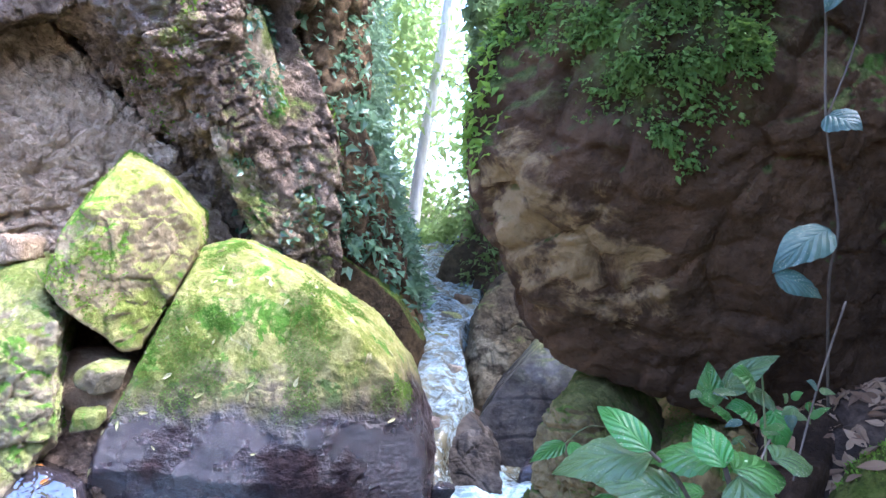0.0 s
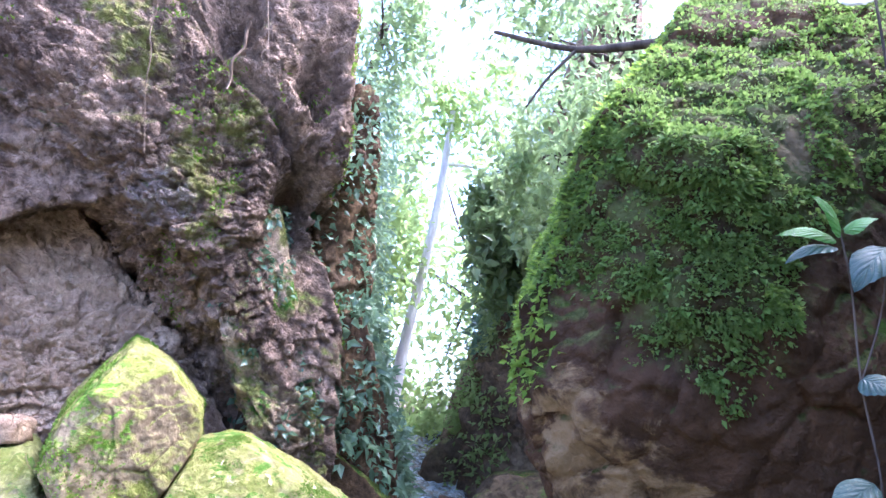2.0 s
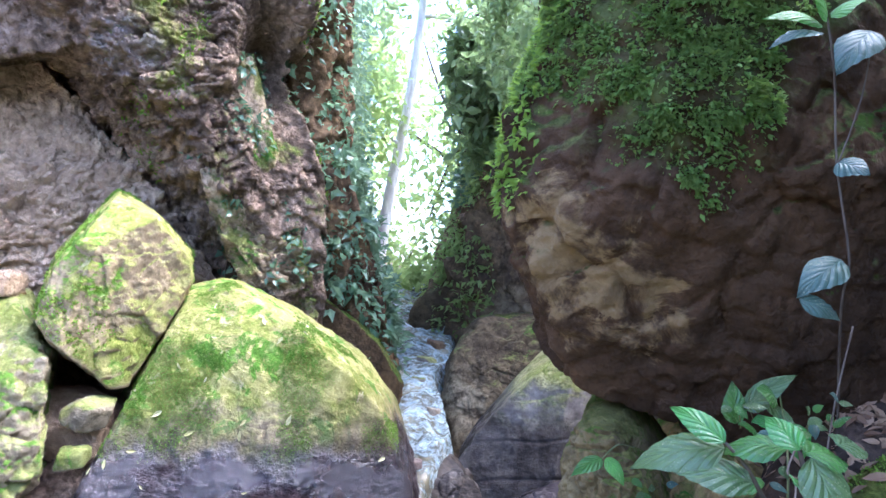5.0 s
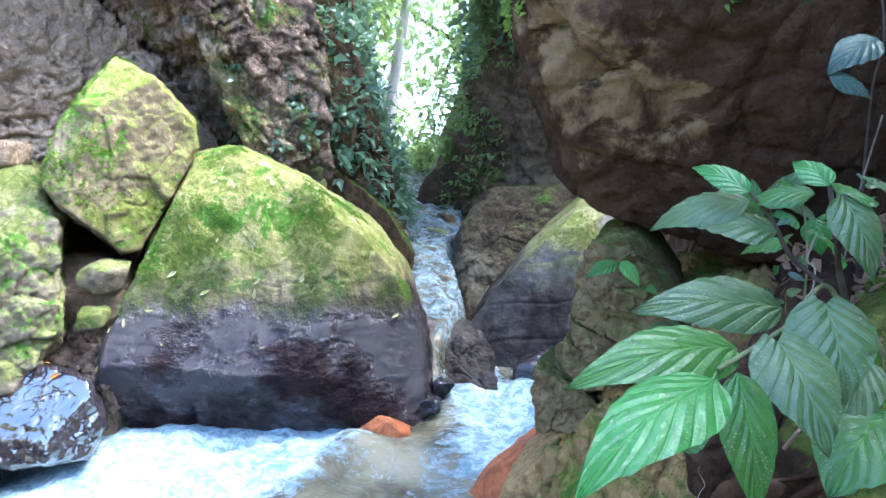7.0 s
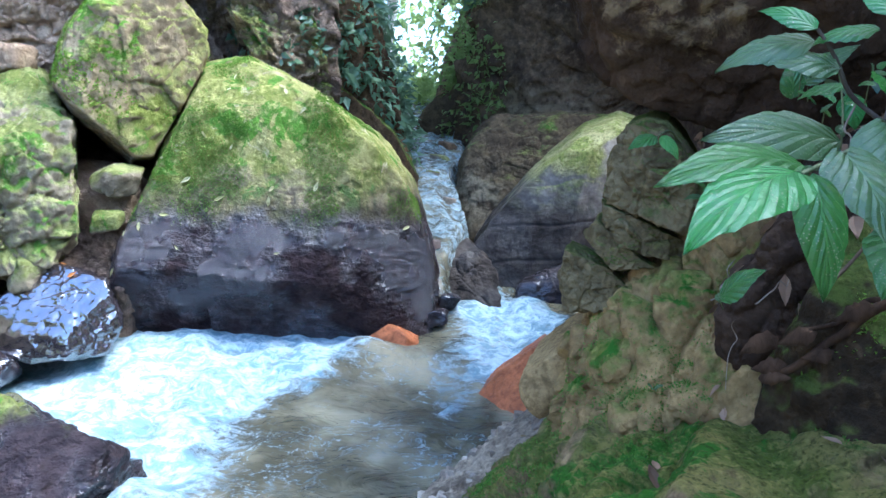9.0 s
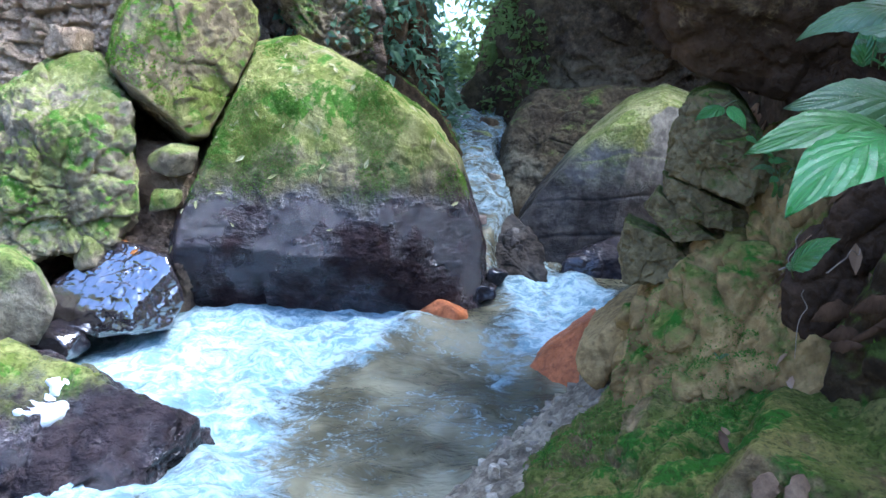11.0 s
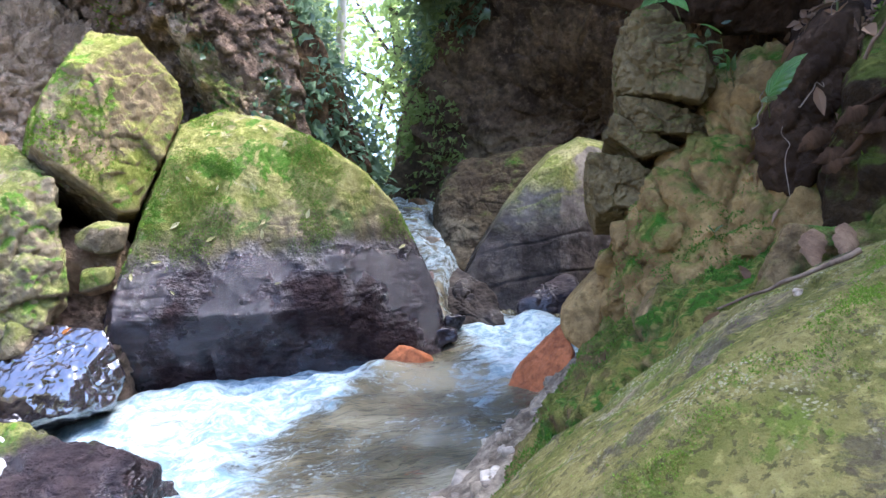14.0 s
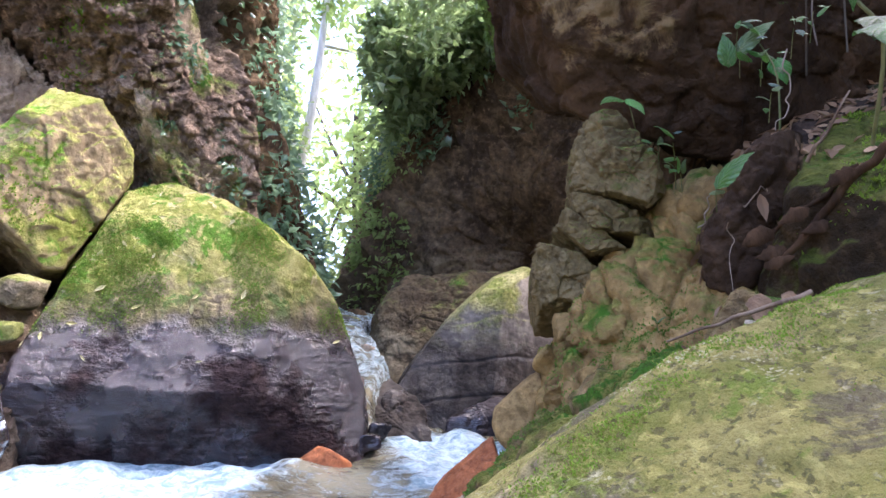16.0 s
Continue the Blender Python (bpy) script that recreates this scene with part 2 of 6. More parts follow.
M_GREY = rock_mat("grey_slab_rock", (0.27, 0.24, 0.19), (0.15, 0.13, 0.105), 0.5, (0.20, 0.21, 0.06), (0.33, 0.31, 0.14), (0.18, 0.21, 0.05), wet_z=0.74, upness=2.6, wet_rough=0.35, gleam=0.3, pits=0.12, soaked=((0.026, 0.022, 0.019), (0.075, 0.062, 0.050)), wet_soft=0.10, damp=(0.15, 0.135, 0.12))
M_BED = rock_mat("wet_bedrock", (0.085, 0.068, 0.050), (0.037, 0.030, 0.024), 0.0, wet_z=3.0, wet_rough=0.4, pits=0.15, gleam=0.15, soaked=((0.022, 0.018, 0.015), (0.075, 0.061, 0.047)))
YELLOWMOSS = (0.24, 0.26, 0.05)
M_CLIFF = rock_mat("cliff_rock", (0.43, 0.305, 0.20), (0.15, 0.103, 0.068), 0.34, crag=0.75, moss_a=(0.11, 0.115, 0.03), moss_b=(0.18, 0.17, 0.05), vivid=(0.15, 0.20, 0.03), upness=0.6, size=1.1, pits=1.9, grain=0.7, tufty=0.4,
                   crust_and_lit=[((-1.62, 3.70, 3.05), 0.26, YELLOWMOSS), ((-1.44, 3.75, 3.40), 0.22, YELLOWMOSS), ((-2.06, 3.65, 3.77), 0.28, YELLOWMOSS), ((-2.24, 3.60, 4.07), 0.24, YELLOWMOSS), ((-1.57, 3.80, 2.72), 0.15, YELLOWMOSS), ((-1.85, 3.70, 2.85), 0.22, (0.36, 0.30, 0.26))])
M_RIB = rock_mat("mossy_cliff_rock", (0.54, 0.40, 0.25), (0.27, 0.20, 0.12), 0.56, tufty=0.4, moss_a=(0.15, 0.175, 0.035), moss_b=(0.25, 0.25, 0.07), upness=0.5, pits=1.6, crag=0.5)
M_CLIFF_LOW = rock_mat("pinkish_cliff_rock", (0.66, 0.475, 0.30), (0.42, 0.295, 0.18), 0.0, size=0.8, pits=1.7, grain=0.6, crag=0.45, mottle=0.7)
# near-black base puts the shade of the walls into the colour
M_DARK = rock_mat("shade_darkened_rock", (0.175, 0.112, 0.056), (0.064, 0.040, 0.022), 0.25, (0.06, 0.07, 0.02), (0.11, 0.11, 0.035), (0.06, 0.08, 0.02), upness=0.4, size=1.3)
# base darkened for shade in the hollow; the tan spot paints its lit foot
M_FAR_RIGHT = rock_mat("shaded_hollow_rock", (0.172, 0.120, 0.066), (0.058, 0.040, 0.025), 0.2, (0.06, 0.07, 0.02), (0.11, 0.11, 0.035), (0.06, 0.08, 0.02), upness=0.4, size=1.3, crust_and_lit=[((0.72, 5.6, 0.95), 0.75, (0.27, 0.21, 0.12))])
M_GRAVEL = rock_mat("gravel", (0.46, 0.37, 0.24), (0.22, 0.17, 0.11), 0.0, pits=1.5, size=0.4)
# dark base stands for shade below the wall, tan spot for light by the stream
M_FOOT = rock_mat("shaded_stream_rock", (0.115, 0.085, 0.045), (0.052, 0.037, 0.021), 0.12, crust_and_lit=[((0.05, 4.80, 0.72), 0.30, (0.20, 0.165, 0.10))], moss_a=(0.12, 0.14, 0.03), moss_b=(0.2, 0.2, 0.06), upness=0.8, pits=0.7, size=1.0)
# brown base darkened to carry the deep shade under the overhang
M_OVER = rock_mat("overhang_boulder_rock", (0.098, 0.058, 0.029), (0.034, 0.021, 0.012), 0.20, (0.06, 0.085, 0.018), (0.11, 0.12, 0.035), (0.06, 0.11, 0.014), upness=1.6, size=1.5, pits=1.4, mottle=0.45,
                  crust_and_lit=[((0.28, 1.50, 1.66), 0.16, (0.29, 0.205, 0.095)), ((0.42, 1.48, 1.53), 0.15, (0.29, 0.205, 0.095)), ((0.36, 1.50, 1.42), 0.14, (0.25, 0.175, 0.085)), ((0.50, 1.30, 2.25), 0.42, (0.085, 0.11, 0.030)), ((0.85, 1.40, 2.65), 0.50, (0.070, 0.085, 0.028)), ((0.84, 1.35, 2.45), 0.14, (0.22, 0.17, 0.10))])
M_BANK = rock_mat("bank_rock", (0.365, 0.245, 0.090), (0.180, 0.117, 0.043), 0.37, tufty=0.4, moss_a=(0.14, 0.17, 0.025), moss_b=(0.25, 0.23, 0.06), vivid=(0.06, 0.16, 0.014), upness=0.7, pits=0.6, size=0.6, grain=1.2, mottle=0.5)
M_STACK = rock_mat("stacked_brown_rock", (0.205, 0.158, 0.072), (0.10, 0.076, 0.034), 0.48, (0.11, 0.12, 0.025), (0.18, 0.165, 0.05), (0.09, 0.13, 0.02), upness=0.8, pits=0.5, size=0.5, grain=1.3, mottle=0.45, tufty=0.4)
M_KNOB = rock_mat("tan_knob_rock", (0.44, 0.295, 0.115), (0.23, 0.15, 0.058), 0.0, pits=0.7, size=0.5, grain=1.7, mottle=0.8)
# brown taken almost to black for the shade inside the crevice
M_CREVICE = rock_mat("shaded_crevice_rock", (0.085, 0.052, 0.028), (0.035, 0.022, 0.013), 0.0, pits=0.8, mottle=0.7)
M_DARKWET = rock_mat("dark_wet_stone", (0.08, 0.06, 0.05), (0.04, 0.03, 0.028), 0.0, wet_z=3.0, wet_rough=0.15, pits=0.3, gleam=0.5)
M_NEAR = rock_mat("near_mossy_rock", (0.33, 0.265, 0.145), (0.18, 0.14, 0.075), 0.8, (0.165, 0.175, 0.038), (0.30, 0.27, 0.09), (0.16, 0.21, 0.035), upness=0.3, size=0.6, lichen=(0.40, 0.37, 0.24), specks=0.8, pits=0.45, grain=2.0, tufty=0.35)
M_RUBBLE = rock_mat("brown_rubble", (0.34, 0.245, 0.17), (0.15, 0.105, 0.072), 0.1, pits=1.5, size=0.4)
M_RED = rock_mat("rust_rock", (0.46, 0.155, 0.055), (0.30, 0.10, 0.04), 0.0, rough=0.5, pits=0.5)
M_SOIL = rock_mat("leafy_soil", (0.11, 0.075, 0.05), (0.05, 0.035, 0.025), 0.35, (0.05, 0.09, 0.015), (0.09, 0.12, 0.03), upness=0.2)
# brown base darkened for the shadow lying on this part of the bank
M_GREEN_BANK = rock_mat("green_bank_rock", (0.070, 0.045, 0.020), (0.030, 0.020, 0.010), 0.20, (0.07, 0.10, 0.014), (0.13, 0.14, 0.03), (0.05, 0.13, 0.012), upness=1.8)
M_SHELF = rock_mat("mossy_shelf_rock", (0.27, 0.19, 0.085), (0.12, 0.08, 0.036), 0.66, (0.11, 0.14, 0.022), (0.23, 0.205, 0.055), (0.055, 0.15, 0.014), upness=0.6, size=0.7, pits=0.7, grain=1.7)
M_IVY = leaf_mat("ivy_leaves", (0.07, 0.125, 0.065), (0.20, 0.30, 0.175), 0.26, 0.35)
M_CANOPY = leaf_mat("canopy_leaves", (0.15, 0.23, 0.065), (0.31, 0.39, 0.14), 0.5, 0.6)
M_FERN = leaf_mat("small_fern_leaves", (0.095, 0.172, 0.036), (0.215, 0.312, 0.078), 0.7, 0.3)

# ---- building blocks ----
SPHERES = {}


def sphere(sub):
    if sub not in SPHERES:
        bm = bmesh.new()
        bmesh.ops.create_icosphere(bm, subdivisions=sub, radius=1)
        bm.verts.ensure_lookup_table()
        SPHERES[sub] = (np.array([v.co[:] for v in bm.verts]), np.array([[v.index for v in f.verts] for f in bm.faces]))
        bm.free()
    return SPHERES[sub]


def mesh_of(name, verts, faces, material, smooth=True, attrs=()):
    """A triangle mesh from arrays."""
    me = bpy.data.meshes.new(name)
    verts, faces = np.asarray(verts, np.float32), np.asarray(faces, np.int32)
    me.vertices.add(len(verts))
    me.vertices.foreach_set("co", verts.ravel())
    k = faces.shape[1]
    me.loops.add(faces.size)
    me.loops.foreach_set("vertex_index", faces.ravel())
    me.polygons.add(len(faces))
    me.polygons.foreach_set("loop_start", np.arange(0, faces.size, k, dtype=np.int32))
    for key, values in attrs:
        me.attributes.new(key, "FLOAT", "POINT").data.foreach_set("value", np.asarray(values, np.float32))
    me.update(calc_edges=True)
    me.validate()
    me.polygons.foreach_set("use_smooth", np.full(len(me.polygons), smooth))
    me.materials.append(material)
    return me


def cut_dirs(cuts):
    a = np.radians(np.array([(c[0], c[1]) for c in cuts], float))
    n = np.stack((np.cos(a[:, 0]) * np.cos(a[:, 1]), np.sin(a[:, 0]) * np.cos(a[:, 1]), np.sin(a[:, 1])), 1)
    return n, np.array([c[2] for c in cuts])


def broken(p, seed=0):
    """Angular broken stone: each cell of a warped lattice has a height and a tilt of its own. Returns the height and the distance to the joint."""
    p = p + 0.35 * np.stack((vnoise(p * 0.9, seed + 1), vnoise(p * 0.9, seed + 2), vnoise(p * 0.9, seed + 3)), 1)
    i = np.floor(p)
    best, second, high = np.full(len(p), 9.0), np.full(len(p), 9.0), np.zeros(len(p))
    for a in (-1, 0, 1):
        for b in (-1, 0, 1):
            for c in (-1, 0, 1):
                q = i + np.array((a, b, c))
                j = [hash3(q[:, 0], q[:, 1], q[:, 2], seed + k) for k in (11, 12, 13, 14, 15, 16)]
                o = p - q - 0.5 - 0.45 * np.stack(j[:3], 1)
                d = np.sqrt((o * o).sum(1))
                h = j[3] + 0.9 * (o[:, 0] * j[4] + o[:, 1] * j[5] + o[:, 2] * j[3])
                near = d < best
                second = np.where(near, best, np.minimum(second, d))
                high = np.where(near, h, high)
                best = np.where(near, d, best)
    return high, second - best


def rock_shape(centre, cuts, sub=5, edge=14, rough=0.05, lump=0.6, fine=0.012, ridge=0.0, grooves=(), seed=1, chips=0.0, chip=0.2, face=0.5, hard=0.8, lay=None, dents=()):
    """A boulder as a block cut by planes (bearing, rise, distance from the centre), its edges worn round, then weathered and chipped."""
    d, faces = sphere(sub)
    d = d + face * np.array((-0.1, -0.95, 0.2))
    d = d / np.linalg.norm(d, axis=1)[:, None]
    n, h = cut_dirs(cuts)
    share = 1 / (np.maximum(0, n @ n.T) ** (3 * edge)).sum(1)
    c = np.array(centre, float)
    r = np.zeros(len(d))
    for i in range(len(h)):
        r += share[i] * np.maximum(0, d @ n[i] / h[i]) ** edge
    r = r ** (-1.0 / edge)
    flat = (1 / np.maximum(1e-6, (d @ n.T) / h)).min(1, where=(d @ n.T) > 0.02, initial=50)
    r = r ** (1 - hard) * flat ** hard
    p = c + d * (r * 1.01)[:, None]
    move = rough * fbm(p / lump, 5, seed) + fine * fbm(p / (lump * 0.12), 4, seed + 50)
    if ridge:
        move = move - ridge * np.maximum(0, ridged(p / (lump * 0.7), 4, seed + 90) - 0.45)
    if chips:
        p0 = p
        if lay:
            u, _ = cut_dirs([(lay[0], lay[1], 0)])
            p = p + (lay[2] - 1) * (p @ u[0])[:, None] * u[0]
        hi, joint = broken(p / chip, seed + 300)
        move = move + chips * hi - 0.6 * chips * (1 - ramp(joint, 0.0, 0.16))
        hi, joint = broken(p / (chip * 0.37), seed + 320)
        move = move + chips * 0.38 * hi - 0.2 * chips * (1 - ramp(joint, 0.0, 0.2))
        p = p0
    wob = fbm(p / 0.35, 3, seed + 200)
    for az, el, dist, width, depth in grooves:
        g, _ = cut_dirs([(az, el, 0)])
        s = (p - c) @ g[0] - dist + 0.06 * wob
        move = move - depth * np.exp(-((s / width) ** 2))
    for x, y, z, across, tall, depth in dents:
        q = (p - np.array((x, y, z))) / np.array((across, 0.8, tall)) + 0.25 * wob[:, None]
        move = move - depth * np.exp(-((q * q).sum(1)) ** 1.5)
    return p + d * move[:, None], faces


def rock(name, material, centre, cuts, label, category="boulder", kind="", group="", **shape):
    v, f = rock_shape(centre, cuts, **shape)
    ob = new(name, mesh_of(name, v - np.array(centre), f, material))
    ob.location = centre
    return tagged(ob, label, category, group, kind)


def leaf_cloud(points, normals, length, width, rng, droop=0.5, spread=0.9, vary=0.5):
    """Folded leaves at the points, turned out along the normals and drooping. Returns vertices and triangles."""
    n = len(points)
    d = normals + rng.normal(0, spread, (n, 3)) + np.array((0, 0, -droop))
    d /= np.linalg.norm(d, axis=1)[:, None]
    side = np.cross(d, rng.normal(0, 1, (n, 3)) * 0.6 + np.array((0, 0, 1.0)))
    side /= np.linalg.norm(side, axis=1)[:, None] + 1e-6
    up = np.cross(side, d)
    L = (length * (1 + vary * rng.uniform(-1, 1, n)))[:, None]
    W = L * width / length * 0.5
    q = np.empty((n, 6, 3))
    q[:, 0] = points
    q[:, 1] = points + d * L * 0.38 + side * W + up * W * 0.35
    q[:, 2] = points + d * L * 0.38 - side * W + up * W * 0.35
    q[:, 3] = points + d * L * 0.45
    q[:, 4] = points + d * L * 0.75 + side * W * 0.6 - up * L * 0.04
    q[:, 5] = points + d * L - up * L * 0.16
    base = np.arange(n)[:, None, None] * 6
    tri = np.array(((0, 3, 1), (0, 2, 3), (1, 3, 5), (3, 2, 5)))[None] + base
    q[:, 4] = q[:, 3]
    return q.reshape(-1, 3), tri.reshape(-1, 3)


def leaves(name, material, points, normals, length, width, label, category, seed=0, kind="stuff", group="", **how):
    rng = np.random.default_rng(seed)
    v, f = leaf_cloud(points, normals, length, width, rng, **how)
    c = points.mean(axis=0)
    ob = new(name, mesh_of(name, v - c, f, material, smooth=False))
    ob.location = c
    return tagged(ob, label, category, group, kind)


def scatter_on(ob, count, rng, keep=None):
    """Points and normals spread over a mesh by area; keep(points, normals) weighs them."""
    me = ob.data
    v = np.empty(len(me.vertices) * 3, np.float32)
    me.vertices.foreach_get("co", v)
    v = v.reshape(-1, 3) + np.array(ob.location)
    f = np.empty(len(me.loops), np.int32)
    me.loops.foreach_get("vertex_index", f)
    f = f.reshape(-1, 3)
    a, b, c = v[f[:, 0]], v[f[:, 1]], v[f[:, 2]]
    nn = np.cross(b - a, c - a)
    area = np.linalg.norm(nn, axis=1)
    mid, nn = (a + b + c) / 3, nn / (area[:, None] + 1e-12)
    w = area * (keep(mid, nn) if keep is not None else 1)
    i = rng.choice(len(f), count, p=w / w.sum())
    s, t = rng.random(count), rng.random(count)
    s, t = np.where(s + t > 1, 1 - s, s)[:, None], np.where(s + t > 1, 1 - t, t)[:, None]
    return a[i] + (b[i] - a[i]) * s + (c[i] - a[i]) * t, nn[i]


# ---- ground and water ----
def stream_line(y):
    """The middle of the stream bed and its half width at y."""
    mid = np.interp(y, (-6, 1, 2.4, 3.4, 4.2, 5, 7, 12), (-1.8, -1.2, -0.6, 0.0, 0.2, 0.0, 0.0, 0.2))
    half = np.interp(y, (-6, 2, 3.2, 4, 5, 12), (1.6, 1.1, 0.7, 0.45, 0.4, 0.5))
    return mid, half


def water_z(x, y):
    z = np.interp(y, (-6, 1.0, 2.0, 2.6, 3.1, 3.6, 3.95, 4.1, 4.3, 4.6, 5.0, 5.6, 12), (-0.5, -0.08, -0.03, 0.02, 0.11, 0.15, 0.42, 0.49, 0.57, 0.69, 0.85, 0.98, 2.0))
    side = x - np.interp(y, (3.9, 4.1, 4.3, 4.6, 5.0, 5.4), (-0.10, -0.03, 0.06, 0.02, -0.06, 0.1))
    z = z - np.maximum(0, z - 0.12) * 0.9 * ramp(side, 0.0, 0.10) * ramp(y, 3.5, 3.7) * ramp(-y, -6.5, -5.5)
    return z - 0.16 * ramp(-x, 1.5, 3.2) - 0.06 * ramp(x, -0.7, -0.2) * ramp(y, 2.2, 2.7) * ramp(-y, -3.7, -3.3)


def grid(x0, x1, y0, y1, nx, ny):
    gx, gy = np.meshgrid(np.linspace(x0, x1, nx), np.linspace(y0, y1, ny))
    i = np.arange(nx * ny).reshape(ny, nx)
    f = np.stack((i[:-1, :-1].ravel(), i[:-1, 1:].ravel(), i[1:, 1:].ravel(), i[1:, :-1].ravel()), 1)
    return gx.ravel(), gy.ravel(), f


gx, gy, gf = grid(-40, 40, -30, 60, 240, 270)
mid, half = stream_line(gy)
gz = water_z(gx * 0, gy) - 0.35 + 0.45 * np.maximum(0, np.abs(gx - mid) - half - 0.5) ** 1.1 + 0.1 * fbm(np.stack((gx, gy, gx * 0), 1) / 0.8, 4, 5)
gz = np.minimum(gz, 9 + gx * 0)
tagged(new("ground", mesh_of("ground", np.stack((gx, gy, gz), 1), gf, M_SOIL)), "dark leafy soil and stream bed of the ravine", "ground", kind="structure")


def water_material():
    k = Mat("stream_water")
    at = k.node("ShaderNodeAttribute")
    at.attribute_name = "foam"
    streaks = k.noise(6, 8, 0.72, stretch=(0.8, 1.5, 1.0), distort=1.6)
    fine = k.noise(34, 5, 0.7, distort=0.5)
    m = k.math("ADD", at.outputs["Fac"], k.math("MULTIPLY", k.math("SUBTRACT", streaks, 0.5), 2.2))
    m = k.math("ADD", m, k.math("MULTIPLY", k.math("SUBTRACT", fine, 0.5), 0.8))
    foam = k.step(m, 0.38, 1.15)
    swirl = k.noise(4.5, 5, 0.6, stretch=(1.0, 1.2, 1.0), distort=2.2)
    lines = k.step(k.math("ABSOLUTE", k.math("SUBTRACT", swirl, 0.5)), 0.045, 0.0)
    lines = k.math("MULTIPLY", k.math("MULTIPLY", lines, k.step(fine, 0.40, 0.6)), k.step(k.noise(1.7, 3), 0.42, 0.6))
    foam = k.math("MAXIMUM", foam, k.math("MULTIPLY", lines, 0.55))
    bed = k.mix(k.step(k.noise(2.3, 4), 0.4, 0.65), (0.075, 0.066, 0.036), (0.27, 0.24, 0.145))
    white = k.mix(k.step(k.math("ADD", k.math("MULTIPLY", k.noise(16, 6, 0.7, distort=1.0), 0.6), k.math("MULTIPLY", k.noise(4.0, 5, 0.65, stretch=(0.8, 1.5, 1.0), distort=1.8), 0.4)), 0.41, 0.60), (0.20, 0.31, 0.345), (0.55, 0.67, 0.685))
    k.put(k.b.inputs["Base Color"], k.mix(foam, bed, white))
    k.put(k.b.inputs["Roughness"], k.mixf(foam, 0.06, 0.7))
    k.b.inputs["IOR"].default_value = 1.33
    wave = k.noise(7, 3, 0.55, stretch=(0.8, 1.2, 1), distort=1.4)
    k.put(k.b.inputs["Normal"], k.bump(k.math("ADD", wave, k.math("MULTIPLY", k.math("ADD", streaks, fine), k.math("MULTIPLY", foam, 0.5))), 0.05, 0.6))
    return k.m


M_WATER = water_material()


def build_water():
    x, y, f = grid(-4.5, 1.4, -9.0, 9.0, 300, 800)
    p = np.stack((x, y, x * 0), 1)
    z = water_z(x, y)
    # white water: below the cascade, along the foot of the great boulder, and in the tail of the pool
    xs, ys = x, y
    x = x + 0.22 * fbm(p / 0.55, 4, 21) + 0.05 * fbm(p / 0.12, 3, 23)
    y = y + 0.22 * fbm(p / 0.55, 4, 22) + 0.05 * fbm(p / 0.12, 3, 24)
    foam = 1.25 * ramp(1.35 - np.hypot((x - 0.30) / 0.40, (y - 3.38) / 0.58), 0.0, 0.7)
    foam = np.maximum(foam, 0.8 * ramp(1.3 - np.hypot((x + 0.02) / 0.15, (y - 2.85) / 0.45), 0.0, 0.9))
    edge_y = np.interp(x, (-3.0, -1.7, -1.05, -0.6, -0.3, 0.0), (1.6, 2.1, 2.45, 2.85, 3.1, 3.3))
    foam = np.maximum(foam, 1.2 * ramp(y - edge_y, -0.30, 0.14) * ramp(-x, 0.05, 0.45) * (ys < 3.8) * ramp(x, -3.2, -2.4))
    tail = np.interp(y, (-2, 1.2, 1.9, 2.5), (-0.75, -0.72, -0.92, -1.0)) - x
    foam = np.maximum(foam, 1.2 * ramp(tail, -0.42, 0.16) * (ys < 3.0) * ramp(ys + 0.3 * fbm(p / 0.6, 3, 25), 0.3, 1.2))
    foam = np.maximum(foam, 0.78 * ramp(ys, 3.85, 4.0) * ramp(0.35 - xs, 0.0, 0.1))
    x, y = xs, ys
    foam = np.maximum(foam, 0.34) - 0.12
    wave = fbm(p / 0.22, 4, 11) * (0.014 + 0.06 * foam) + 0.05 * ridged(p / 0.16, 3, 13) * ramp(y, 3.9, 4.1) + fbm(p / 0.7, 2, 12) * 0.02
    z = z + wave
    ob = new("water", mesh_of("water", np.stack((x, y, z), 1), f, M_WATER, attrs=(("foam", foam),)))
    tagged(ob, "clear brown stream pool with white rushing foam", "water", kind="structure")


build_water()

# ---- rock masses of the ravine ----
ROCKS = {}


def put_rock(key, *args, **kw):
    ROCKS[key] = rock(*args, **kw)


put_rock("main", "boulder", M_MAIN, (-0.95, 3.55, 0.60), [(-2, 62, 0.73), (0, 56, 0.71), (1, 37, 0.71), (0, 18, 0.73), (-2, 2, 0.83), (-160, 16, 0.81), (-161, 26, 0.75), (-145, 72, 0.93), (-156, -4, 0.96), (-87, 17, 0.45), (-90, 41, 0.64), (-90, -30, 0.54), (-60, 6, 0.53), (90, 11, 0.59), (0, -90, 0.90)],
         "great mossy boulder with a dark wet foot standing in the stream", sub=8, edge=10, hard=0.62, rough=0.05, lump=0.5, fine=0.010, ridge=0.012, chips=0.004, chip=0.16, dents=[(-1.30, 2.98, 0.16, 0.03, 0.10, 0.06)], seed=3)
put_rock("block", "boulder", M_BLOCK, (-1.78, 3.60, 1.42), [(-151, 15, 0.34), (-149, 36, 0.36), (-148, 41, 0.38), (5, 66, 0.51), (15, 42, 0.45), (19, 3, 0.39), (20, -29, 0.29), (-5, -79, 0.46), (-149, -47, 0.36), (-150, -29, 0.37), (-101, 11, 0.51), (-45, -6, 0.41), (-90, 53, 0.52), (90, 0, 0.50)],
         "moss-capped angular boulder wedged against the cliff", sub=7, edge=26, rough=0.03, lump=0.4, fine=0.012, ridge=0.015, chips=0.009, chip=0.2, seed=8)
